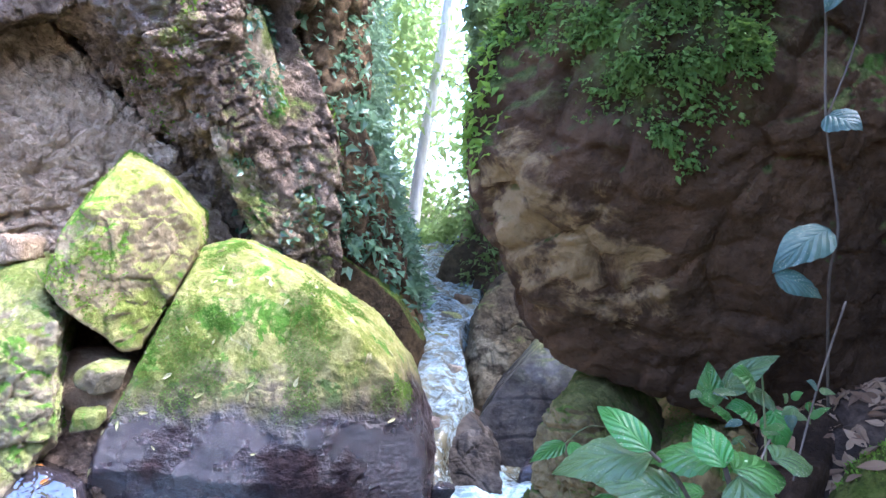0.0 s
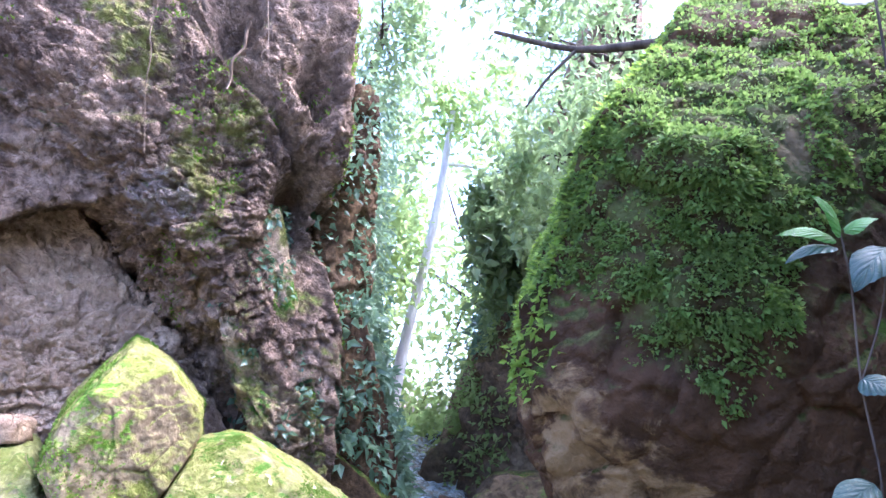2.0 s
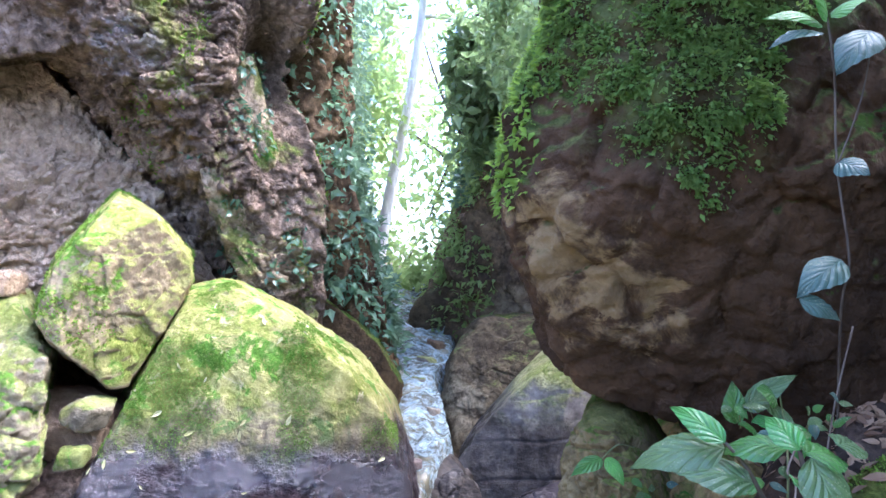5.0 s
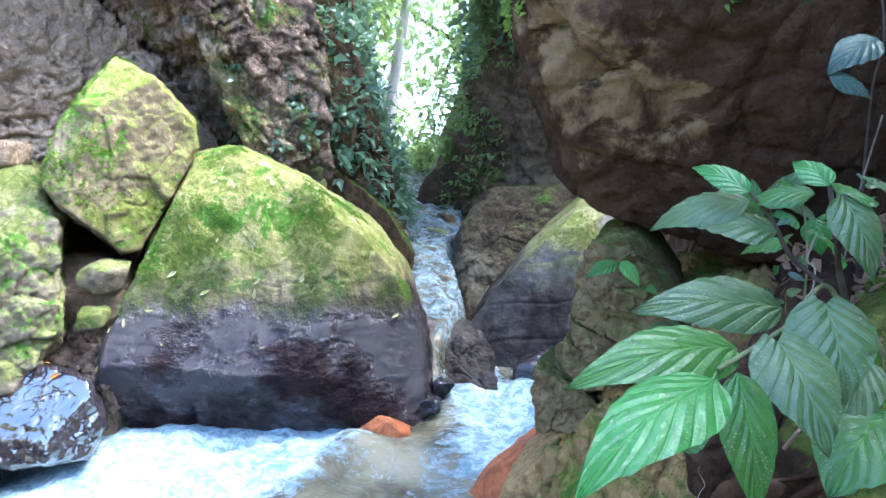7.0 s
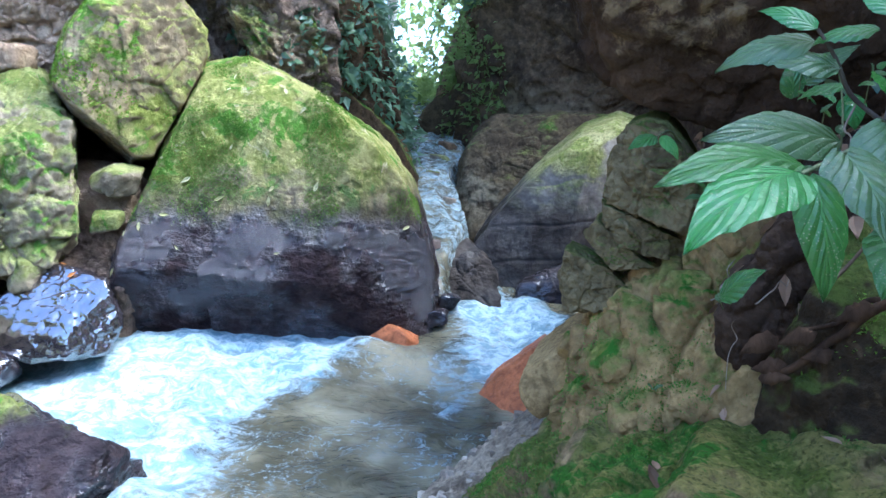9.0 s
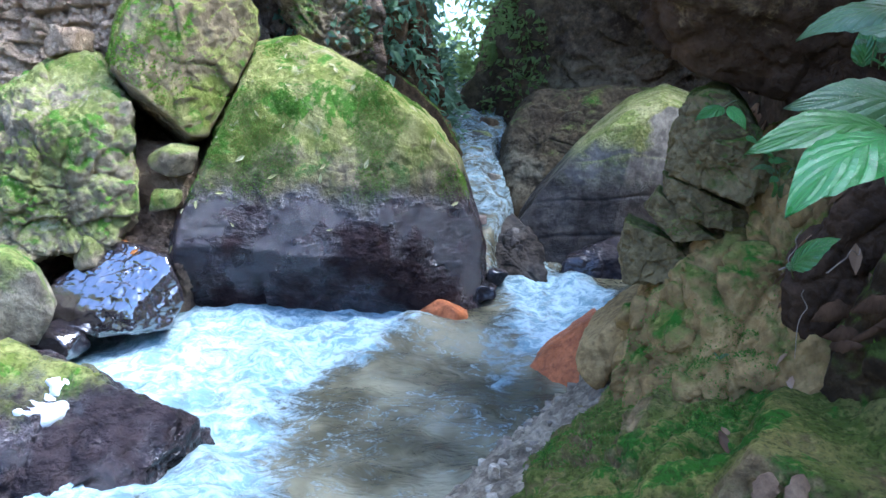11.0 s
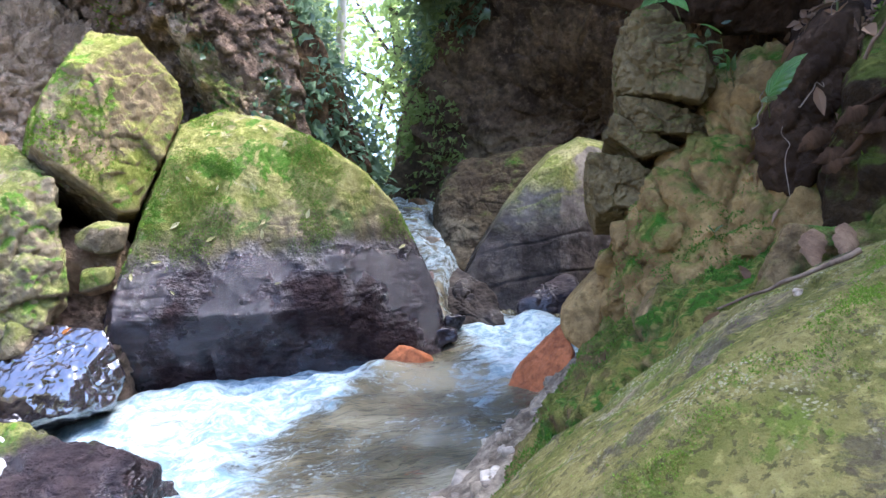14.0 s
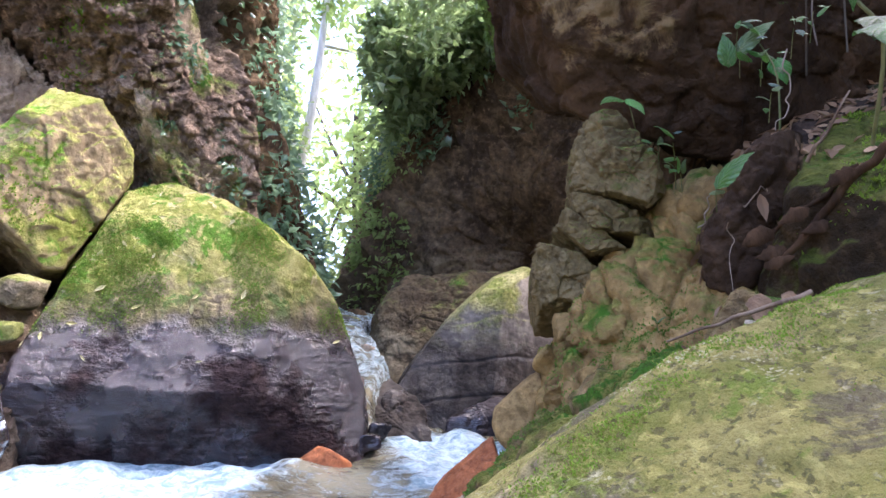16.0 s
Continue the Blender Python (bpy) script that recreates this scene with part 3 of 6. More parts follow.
put_rock("left", "boulder", M_LEFT, (-2.35, 3.30, 0.70), [(-144, 56, 0.54), (-144, 57, 0.54), (-33, 84, 0.69), (23, 34, 0.56), (25, -4, 0.33), (21, -35, 0.35), (-36, -80, 0.32), (-84, 8, 0.48), (-45, 11, 0.62), (-122, 18, 0.40), (90, 0, 0.60), (180, 0, 0.60), (-90, 53, 0.54)],
         "pale cracked boulder with green moss and lichen", sub=7, edge=20, rough=0.05, lump=0.35, fine=0.018, ridge=0.06, chips=0.026, chip=0.16, seed=12)
put_rock("gap_soil", "soil", M_RUBBLE, (-1.75, 3.30, 0.45), [(-90, 40, 0.12), (-90, 0, 0.20), (0, 90, 0.28), (0, 0, 0.10), (180, 0, 0.45), (90, 0, 0.4), (0, -90, 0.5)],
         "brown soil and rubble packed between the boulders", "soil", kind="structure", sub=6, edge=12, rough=0.05, lump=0.2, fine=0.02, chips=0.03, chip=0.09, seed=14)
put_rock("wet", "boulder", M_WET, (-1.78, 2.98, 0.30), [(-153, 17, 0.41), (-167, 58, 0.25), (43, 64, 0.14), (26, 16, 0.11), (16, -24, 0.17), (-51, -75, 0.23), (-126, -59, 0.33), (-98, 41, 0.21), (-96, 6, 0.32), (-53, 6, 0.29), (90, 0, 0.32), (-104, 65, 0.24)],
         "dark wet boulder gleaming at the edge of the rapid", sub=6, edge=14, rough=0.02, lump=0.3, fine=0.008, ridge=0.01, chips=0.006, chip=0.1, seed=15)
put_rock("grey_left", "boulder", M_WETMOSS, (-2.25, 2.55, 0.30), [(89, 81, 0.24), (42, 49, 0.21), (35, 22, 0.19), (25, -26, 0.20), (-92, -73, 0.17), (-79, 6, 0.25), (90, 0, 0.25), (180, 0, 0.35)],
         "rounded grey-green boulder beside the rapid", sub=5, edge=8, rough=0.03, lump=0.4, seed=18)
put_rock("near_left", "boulder", M_SPLASHED, (-1.60, 1.70, -0.15), [(62, 62, 0.46), (57, 58, 0.45), (53, 54, 0.44), (23, 9, 0.56), (-72, 50, 0.20), (-90, 6, 0.56), (90, 0, 0.60), (180, 0, 0.90), (0, -90, 0.45), (-11, 11, 0.40)],
         "dark wet boulder with a mossy top splashed by white water", sub=7, edge=16, rough=0.06, lump=0.45, fine=0.015, ridge=0.03, chips=0.02, chip=0.2, seed=21)
put_rock("slab", "boulder", M_GREY, (0.75, 4.50, 0.45), [(173, 8, 0.59), (173, 32, 0.49), (173, 42, 0.46), (174, 47, 0.47), (-173, 69, 0.64), (-38, 66, 0.83), (-30, 50, 0.87), (-107, 13, 0.41), (-68, 5, 0.38), (90, 0, 0.50), (0, 0, 0.75), (0, -90, 0.65), (-108, 52, 0.65)],
         "smooth grey slab boulder with a mossy upper edge", sub=7, edge=16, rough=0.03, lump=0.6, fine=0.006, grooves=[(100, 68, 0.0, 0.010, 0.006), (110, 72, -0.2, 0.008, 0.008), (95, 60, 0.2, 0.010, 0.004)], seed=24)
put_rock("slab_foot", "boulder", M_DARKWET, (0.61, 4.00, 0.22), [(168, 11, 0.20), (163, 66, 0.10), (-15, 66, 0.17), (-17, 2, 0.17), (-129, -86, 0.14), (-96, 14, 0.14), (-101, 60, 0.10), (90, 0, 0.25)],
         "low brown block below the grey slab", sub=5, edge=14, hard=0.6, rough=0.02, lump=0.2, fine=0.008, chips=0.006, chip=0.1, seed=25)
put_rock("gravel", "gravel_bank", M_GRAVEL, (0.05, 1.85, -0.12), [(150, 43, 0.20), (166, 66, 0.24), (90, 0, 0.65), (-90, 0, 0.75), (0, 0, 0.40), (0, -90, 0.28)],
         "bank of pale gravel along the pool", "gravel", kind="structure", sub=6, edge=12, rough=0.02, lump=0.15, fine=0.012, chips=0.010, chip=0.05, seed=28)
put_rock("low", "boulder", M_BED, (0.05, 4.05, 0.20), [(173, 35, 0.29), (160, 66, 0.27), (3, 45, 0.22), (-90, 40, 0.142), (-98, 52, 0.15), (-80, 20, 0.24), (180, 0, 0.17), (-150, 20, 0.30), (90, 0, 0.25), (0, 0, 0.20), (0, -90, 0.35)],
         "dark wet bedrock shelf sloping down below the upper stream", sub=6, edge=20, hard=0.92, rough=0.03, lump=0.25, fine=0.008, chips=0.010, chip=0.12, seed=27)
put_rock("pillar", "boulder", M_STACK, (0.443, 1.620, 1.081), [(173, 67, 0.136), (164, 20, 0.117), (163, 10, 0.117), (164, -63, 0.132), (166, -73, 0.131), (-25, -61, 0.175), (-23, -19, 0.159), (-24, 23, 0.088), (-24, 30, 0.086), (-25, 41, 0.093), (-43, 77, 0.124), (-101, 6, 0.15), (-139, 0, 0.15), (-65, 0, 0.17), (90, 0, 0.32)],
         "tall rounded brown boulder topping the cracked stack", group="stacked boulders of the bank", sub=7, edge=20, hard=0.8, rough=0.016, lump=0.16, fine=0.010, ridge=0.010, chips=0.007, chip=0.09, face=0.3, grooves=[(80, 80, 0.06, 0.006, 0.012)], seed=33)
put_rock("pillar_mid", "boulder", M_STACK, (0.399, 1.640, 0.912), [(-15, 65, 0.036), (-13, 74, 0.039), (-22, -4, 0.161), (-28, -62, 0.132), (-176, -79, 0.057), (165, -36, 0.059), (163, -7, 0.076), (-101, 6, 0.13), (-139, 0, 0.13), (-65, 0, 0.15), (90, 0, 0.32)],
         "tan boulder wedged below a dark slanting crack", group="stacked boulders of the bank", sub=7, edge=20, hard=0.8, rough=0.016, lump=0.16, fine=0.010, ridge=0.010, chips=0.007, chip=0.09, face=0.3, seed=36)
put_rock("pillar_wedge", "boulder", M_STACK, (0.348, 1.660, 0.850), [(-13, 52, 0.036), (-21, -24, 0.129), (-62, -81, 0.056), (168, -44, 0.037), (162, 32, 0.086), (-101, 6, 0.12), (-139, 0, 0.12), (-65, 0, 0.14), (90, 0, 0.32)],
         "small tan boulder split off by deep cracks", group="stacked boulders of the bank", sub=7, edge=20, hard=0.8, rough=0.016, lump=0.16, fine=0.010, ridge=0.010, chips=0.007, chip=0.09, face=0.3, seed=39)
put_rock("pillar_foot", "boulder", M_STACK, (0.302, 1.720, 0.756), [(-12, 43, 0.064), (-1, 70, 0.048), (-22, -28, 0.139), (-23, -36, 0.138), (-94, -80, 0.103), (167, -8, 0.084), (165, 8, 0.083), (162, 41, 0.104), (-101, 6, 0.13), (-139, 0, 0.13), (-65, 0, 0.15), (90, 0, 0.32)],
         "bulging tan boulder at the foot of the cracked stack", group="stacked boulders of the bank", sub=7, edge=20, hard=0.8, rough=0.016, lump=0.16, fine=0.010, ridge=0.010, chips=0.007, chip=0.09, face=0.3, grooves=[(60, 60, 0.05, 0.006, 0.015)], seed=42)
put_rock("pillar_toe", "boulder", M_KNOB, (0.39, 1.90, 0.56), [(162, 32, 0.05), (-47, 73, 0.12), (-25, 10, 0.08), (-22, -32, 0.07), (-19, -63, 0.08), (155, -60, 0.10), (159, -8, 0.08), (-101, 6, 0.23), (-139, 0, 0.15), (90, 0, 0.35)],
         "smooth tan boulder below the cracked stack", group="stacked boulders of the bank", sub=7, edge=22, hard=0.86, rough=0.014, lump=0.16, fine=0.010, ridge=0.010, chips=0.007, chip=0.09, face=0.3, seed=45)
put_rock("pillar_lump", "boulder", M_KNOB, (0.32, 1.85, 0.41), [(160, 14, 0.05), (161, 53, 0.04), (-26, 69, 0.05), (-23, -29, 0.05), (-23, -69, 0.04), (161, -55, 0.06), (-101, 6, 0.17), (-139, 0, 0.09), (90, 0, 0.35)],
         "small knobbly tan boulder above the pool", group="stacked boulders of the bank", sub=7, edge=22, hard=0.86, rough=0.014, lump=0.16, fine=0.010, ridge=0.010, chips=0.007, chip=0.09, face=0.3, seed=48)
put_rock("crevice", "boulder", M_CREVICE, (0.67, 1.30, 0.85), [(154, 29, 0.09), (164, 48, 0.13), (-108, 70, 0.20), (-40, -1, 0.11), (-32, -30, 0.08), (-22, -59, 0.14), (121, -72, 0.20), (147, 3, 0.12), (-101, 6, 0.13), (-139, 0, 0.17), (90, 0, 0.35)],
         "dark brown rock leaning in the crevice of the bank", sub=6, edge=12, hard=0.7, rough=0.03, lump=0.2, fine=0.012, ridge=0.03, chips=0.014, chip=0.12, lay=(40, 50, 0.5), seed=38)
put_rock("ledge", "boulder", M_SHELF, (0.42, 0.86, 0.48), [(149, 23, 0.16), (147, 32, 0.15), (-1, 78, 0.08), (-107, 11, 0.19), (90, 0, 0.34), (0, 0, 0.38), (0, -90, 0.28)],
         "small mossy rock ledge behind the near boulder", sub=6, edge=10, hard=0.5, rough=0.02, lump=0.15, fine=0.008, chips=0.004, chip=0.1, seed=37)
put_rock("bank", "rock_bank", M_BANK, (0.75, 1.70, 0.25), [(167, 3, 0.60), (163, 15, 0.57), (160, 5, 0.46), (160, 16, 0.47), (160, 17, 0.48), (164, 39, 0.59), (166, 45, 0.62), (-162, 71, 0.77), (-138, 48, 0.60), (-114, 53, 0.74), (-159, 30, 0.53), (90, 0, 0.85), (0, 0, 0.65), (0, -90, 0.55), (-90, 0, 0.95), (0, 90, 0.80), (-41, 18, 0.35)],
         "knobbly mossy rock bank sloping down to the pool", "rock", sub=7, edge=14, rough=0.08, lump=0.26, fine=0.010, ridge=0.05, chips=0.022, chip=0.15, lay=(35, 35, 0.5), seed=33)
put_rock("shelf", "rock_bank", M_SHELF, (0.45, 1.15, -0.05), [(154, 40, 0.67), (149, 44, 0.65), (159, 40, 0.57), (158, 53, 0.57), (161, 74, 0.55), (176, 54, 0.59), (-164, 69, 0.62), (104, 31, 0.64), (0, 0, 0.65), (0, -90, 0.25), (-90, 0, 0.70)],
         "low green mossy rock shelf beside the pool", "rock", sub=7, edge=12, hard=0.7, rough=0.06, lump=0.25, fine=0.02, ridge=0.09, chips=0.014, chip=0.16, lay=(60, 15, 0.5), seed=35)
put_rock("rib", "rock_bank", M_BANK, (0.72, 1.65, 0.55), [(160, 16, 0.39), (164, 41, 0.39), (166, 45, 0.40), (-180, 62, 0.46), (-64, 62, 0.49), (-37, 13, 0.22), (-130, 30, 0.42), (-84, 11, 0.39), (90, 0, 0.55), (0, -90, 0.55), (0, 0, 0.38)],
         "knobbly tan rock rib running up the bank", "rock", sub=7, edge=12, hard=0.6, rough=0.06, lump=0.22, fine=0.008, ridge=0.06, chips=0.032, chip=0.15, lay=(40, 40, 0.5), seed=34)
put_rock("near", "boulder", M_NEAR, (0.55, 0.35, -0.10), [(108, 59, 0.75), (100, 61, 0.72), (157, 51, 0.84), (166, 69, 0.78), (177, 75, 0.75), (154, 51, 0.83), (154, 52, 0.82), (156, 67, 0.77), (177, 79, 0.73), (-128, 55, 0.74), (148, 74, 0.75), (-155, 18, 0.92), (130, 38, 0.95), (-90, 6, 0.61), (90, 6, 0.86), (0, 0, 0.85), (0, -90, 0.40)],
         "broad near boulder with bright moss and pale lichen", sub=8, edge=18, rough=0.025, lump=0.5, fine=0.008, ridge=0.01, chips=0.004, chip=0.12, seed=36)
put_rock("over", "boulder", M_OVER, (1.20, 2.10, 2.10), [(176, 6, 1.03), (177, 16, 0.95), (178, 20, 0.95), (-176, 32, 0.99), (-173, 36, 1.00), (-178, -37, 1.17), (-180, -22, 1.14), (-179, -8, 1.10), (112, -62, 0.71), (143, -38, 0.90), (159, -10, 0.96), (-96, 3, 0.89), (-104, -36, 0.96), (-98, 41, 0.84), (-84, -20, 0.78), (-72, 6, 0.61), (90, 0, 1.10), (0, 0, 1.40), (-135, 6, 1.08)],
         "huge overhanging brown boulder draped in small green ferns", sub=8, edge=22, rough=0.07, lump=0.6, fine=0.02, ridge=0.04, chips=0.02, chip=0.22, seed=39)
put_rock("knob", "boulder", M_KNOB, (0.27, 2.10, 0.38), [(163, 11, 0.07), (163, 49, 0.04), (163, 56, 0.05), (-22, 44, 0.13), (-20, -19, 0.08), (-41, -80, 0.17), (167, -48, 0.13), (164, -20, 0.10), (-107, 11, 0.21), (90, 0, 0.25)],
         "rounded brown rock at the edge of the pool", sub=5, edge=9, hard=0.3, rough=0.02, lump=0.15, fine=0.006, face=0.2, seed=41)
put_rock("orange", "stone", M_RED, (-0.30, 3.30, 0.10), [(176, 37, 0.13), (172, 58, 0.09), (9, 72, 0.04), (3, 56, 0.03), (-6, -12, 0.10), (-101, 16, 0.13), (90, 0, 0.20), (0, -90, 0.15), (-53, 6, 0.13)],
         "small rust-orange stone at the foot of the boulder", "stone", sub=4, edge=12, rough=0.015, lump=0.15, fine=0.005, seed=43)
put_rock("red", "stone", M_RED, (0.32, 2.85, 0.02), [(161, 39, 0.14), (155, 52, 0.12), (-11, 13, 0.09), (-16, -11, 0.07), (-141, 45, 0.18), (90, 0, 0.35), (0, -90, 0.22)],
         "sloping rust-red rock beside the white water", "stone", sub=5, edge=12, rough=0.02, lump=0.2, fine=0.006, seed=45)
put_rock("cliff_low", "cliff", M_CLIFF_LOW, (-2.90, 4.90, 1.60), [(17, 44, 0.95), (19, 28, 1.00), (19, 15, 1.12), (-71, 7, 0.98), (180, 0, 1.60), (90, 0, 1.10), (0, -90, 2.00), (0, 90, 2.00)],
         "bare pinkish-brown cliff face below a diagonal cleft", "cliff", kind="structure", sub=8, edge=24, rough=0.10, lump=0.5, fine=0.03, ridge=0.05, chips=0.035, chip=0.14, lay=(0, 90, 1.4), seed=51)
put_rock("cliff_high", "cliff", M_CLIFF, (-1.75, 5.10, 3.10), [(12, 2, 0.72), (-159, -40, 0.95), (-118, -36, 1.22), (-63, -6, 1.29), (-76, -14, 1.38), (-79, 3, 1.46), (90, 0, 1.20), (180, 0, 2.45), (0, 90, 3.90)],
         "overhanging brown cliff with mossy streaks", "cliff", kind="structure", sub=8, edge=22, rough=0.15, lump=0.8, fine=0.05, ridge=0.03, chips=0.034, chip=0.13, lay=(-20, -70, 1.5), grooves=[(0, 42, 0.62, 0.04, 0.10)], dents=[(-0.97, 3.9, 2.80, 0.20, 0.40, 0.95), (-1.55, 3.85, 4.15, 0.16, 0.25, 0.6), (-1.0, 3.9, 3.75, 0.12, 0.2, 0.4)], seed=53)
put_rock("cliff_top", "cliff", M_CLIFF, (-3.00, 5.30, 4.20), [(57, -63, 0.81), (63, -67, 0.89), (-76, 0, 1.70), (0, 0, 1.10), (180, 0, 2.00), (90, 0, 1.20), (0, 90, 2.80)],
         "high brown cliff leaning over the cleft", "cliff", kind="structure", sub=7, edge=18, rough=0.12, lump=0.5, fine=0.06, ridge=0.03, chips=0.035, chip=0.13, lay=(-20, -70, 1.5), seed=54)
put_rock("cliff_rib", "cliff", M_RIB, (-1.20, 4.75, 1.60), [(-161, -28, 0.26), (-161, -22, 0.27), (13, 16, 0.21), (13, 15, 0.21), (-63, 3, 0.60), (90, 0, 0.65), (0, -90, 1.40), (0, 90, 1.30)],
         "mossy brown rib of the cliff behind the boulder", "cliff", kind="structure", sub=7, edge=18, hard=0.6, rough=0.12, lump=0.4, fine=0.04, ridge=0.03, chips=0.035, chip=0.12, seed=56)
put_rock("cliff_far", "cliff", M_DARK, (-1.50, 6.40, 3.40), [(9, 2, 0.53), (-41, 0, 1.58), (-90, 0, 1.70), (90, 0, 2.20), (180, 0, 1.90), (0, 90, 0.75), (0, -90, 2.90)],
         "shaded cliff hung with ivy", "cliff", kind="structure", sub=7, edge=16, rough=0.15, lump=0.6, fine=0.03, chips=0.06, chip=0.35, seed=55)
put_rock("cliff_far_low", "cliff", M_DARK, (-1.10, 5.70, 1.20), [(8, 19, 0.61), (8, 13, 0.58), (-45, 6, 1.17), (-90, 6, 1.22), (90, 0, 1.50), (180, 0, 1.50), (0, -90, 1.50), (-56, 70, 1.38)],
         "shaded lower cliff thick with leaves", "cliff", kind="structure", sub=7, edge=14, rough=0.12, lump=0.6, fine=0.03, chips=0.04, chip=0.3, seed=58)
put_rock("far_round", "boulder", M_GREEN_BANK, (-0.62, 4.85, 0.75), [(8, 58, 0.46), (7, 46, 0.39), (6, 31, 0.34), (2, -8, 0.34), (-73, 5, 0.42), (90, 0, 0.65), (180, 0, 0.78), (0, -90, 0.95)],
         "dark rounded boulder below the ivy", sub=6, edge=9, rough=0.05, lump=0.4, seed=57)
put_rock("foot", "boulder", M_FOOT, (0.55, 5.20, 0.80), [(176, 32, 0.50), (177, 13, 0.49), (178, 0, 0.60), (165, 58, 0.66), (-140, 12, 0.56), (-100, 30, 0.32), (-80, 8, 0.44), (90, 0, 0.75), (0, 0, 0.85), (0, -90, 0.90), (0, 90, 0.50)],
         "smooth grey-brown rock at the foot of the far wall", sub=7, edge=8, hard=0.4, rough=0.07, lump=0.45, fine=0.012, chips=0.012, chip=0.22, seed=59)
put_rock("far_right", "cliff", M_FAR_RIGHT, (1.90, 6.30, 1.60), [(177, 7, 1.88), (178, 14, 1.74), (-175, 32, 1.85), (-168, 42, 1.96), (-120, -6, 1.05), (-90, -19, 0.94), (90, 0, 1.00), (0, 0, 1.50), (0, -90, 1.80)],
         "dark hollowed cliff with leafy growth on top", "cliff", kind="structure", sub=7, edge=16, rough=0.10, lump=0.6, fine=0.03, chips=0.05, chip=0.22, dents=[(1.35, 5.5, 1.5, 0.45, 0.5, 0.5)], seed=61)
put_rock("bend", "boulder", M_FOOT, (0.42, 6.80, 0.90), [(-176, 6, 0.80), (-178, 23, 0.76), (-180, 54, 0.74), (-107, -5, 0.52), (90, 0, 0.80), (0, 0, 0.98), (0, -90, 1.10), (0, 90, 0.85)],
         "dark undercut boulder at the bend of the stream", sub=6, edge=10, rough=0.06, lump=0.5, fine=0.02, chips=0.02, chip=0.3, seed=62)
put_rock("far_right_end", "cliff", M_CLIFF, (0.75, 7.60, 1.30), [(180, 16, 0.88), (177, -12, 0.89), (-107, 0, 0.73), (90, 0, 1.00), (0, 0, 1.05), (0, -90, 1.50)],
         "brown cliff at the bend of the stream", "cliff", kind="structure", sub=6, edge=12, rough=0.12, lump=0.6, fine=0.03, ridge=0.08, seed=63)
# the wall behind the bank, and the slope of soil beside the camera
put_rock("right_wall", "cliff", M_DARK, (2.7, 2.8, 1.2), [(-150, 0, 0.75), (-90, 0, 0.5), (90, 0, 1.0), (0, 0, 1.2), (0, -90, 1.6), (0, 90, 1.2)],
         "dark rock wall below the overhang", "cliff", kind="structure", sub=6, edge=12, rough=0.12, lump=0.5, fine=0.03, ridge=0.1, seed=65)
put_rock("slope", "soil_slope", M_SOIL, (2.00, 1.50, 0.20), [(-135, 53, 1.17), (180, 6, 1.22), (-90, 6, 1.27), (90, 0, 1.40), (0, 0, 1.20), (0, -90, 0.60), (0, 90, 2.00)],
         "steep soil slope strewn with dead leaves", "slope", kind="structure", sub=7, edge=16, rough=0.08, lump=0.4, fine=0.03, seed=67)
put_rock("green", "boulder", M_GREEN_BANK, (1.15, 1.15, 0.45), [(146, 10, 0.52), (148, 21, 0.55), (150, 31, 0.59), (156, 42, 0.64), (169, 57, 0.70), (-107, 5, 0.43), (-148, 6, 0.59), (-112, 58, 0.52), (90, 0, 0.75), (0, 0, 0.85), (0, -90, 0.75)],
         "brown boulder with a bright mossy shoulder below the soil slope", sub=7, edge=14, rough=0.05, lump=0.4, fine=0.012, chips=0.01, chip=0.2, seed=68)
# unseen masses behind and beside the camera, added to block light
put_rock("rear_light_block", "soil_slope", M_SOIL, (2.1, -1.3, 0.9), [(180, 0, 1.15), (180, 40, 1.25), (90, 0, 1.35), (-90, 0, 2.0), (0, 0, 1.5), (0, 90, 1.5), (0, -90, 1.6)],
         "steep earth bank rising beside the stream", "slope", kind="structure", sub=6, edge=12, rough=0.15, lump=0.6, fine=0.03, seed=71)
put_rock("behind", "cliff", M_CLIFF, (3.4, -6.0, 1.5), [(90, 0, 1.8), (-90, 0, 1.5), (0, 0, 3), (180, 0, 2.6), (0, 90, 4.0), (0, -90, 2.4)],
         "brown cliff across the stream", "cliff", kind="structure", sub=5, edge=12, rough=0.2, lump=0.8, fine=0.03, ridge=0.1, seed=69)
put_rock("right_light_block", "cliff", M_DARK, (4.2, -1.0, 1.8), [(180, 0, 1.5), (0, 0, 1.5), (90, 0, 3), (-90, 0, 4), (0, 90, 2.6), (0, -90, 3)],
         "dark rock wall along the bank", "cliff", kind="structure", sub=6, edge=12, rough=0.2, lump=0.8, fine=0.03, ridge=0.1, seed=73)


# ---- greenery ----
RNG = np.random.default_rng(7)
M_FROND = leaf_mat("fern_frond_leaves", (0.085, 0.16, 0.026), (0.17, 0.27, 0.055), 0.6, 0.3)
M_FRINGE = leaf_mat("bright_fern_leaves", (0.13, 0.24, 0.03), (0.26, 0.38, 0.06), 0.6, 0.4)
# ivy on the shaded left wall
p, n = scatter_on(ROCKS["cliff_far"], 20000, RNG, lambda m, nn: (m[:, 1] < 7.6) * (0.15 + ramp(fbm(m / 0.5, 3, 3), -0.2, 0.3)) * (m[:, 2] < 5))
leaves("ivy", M_IVY, p + n * RNG.uniform(0, 0.16, (len(p), 1)), n, 0.070, 0.036, "glossy dark ivy leaves hanging on the cliff", "ivy", 1, droop=0.7)
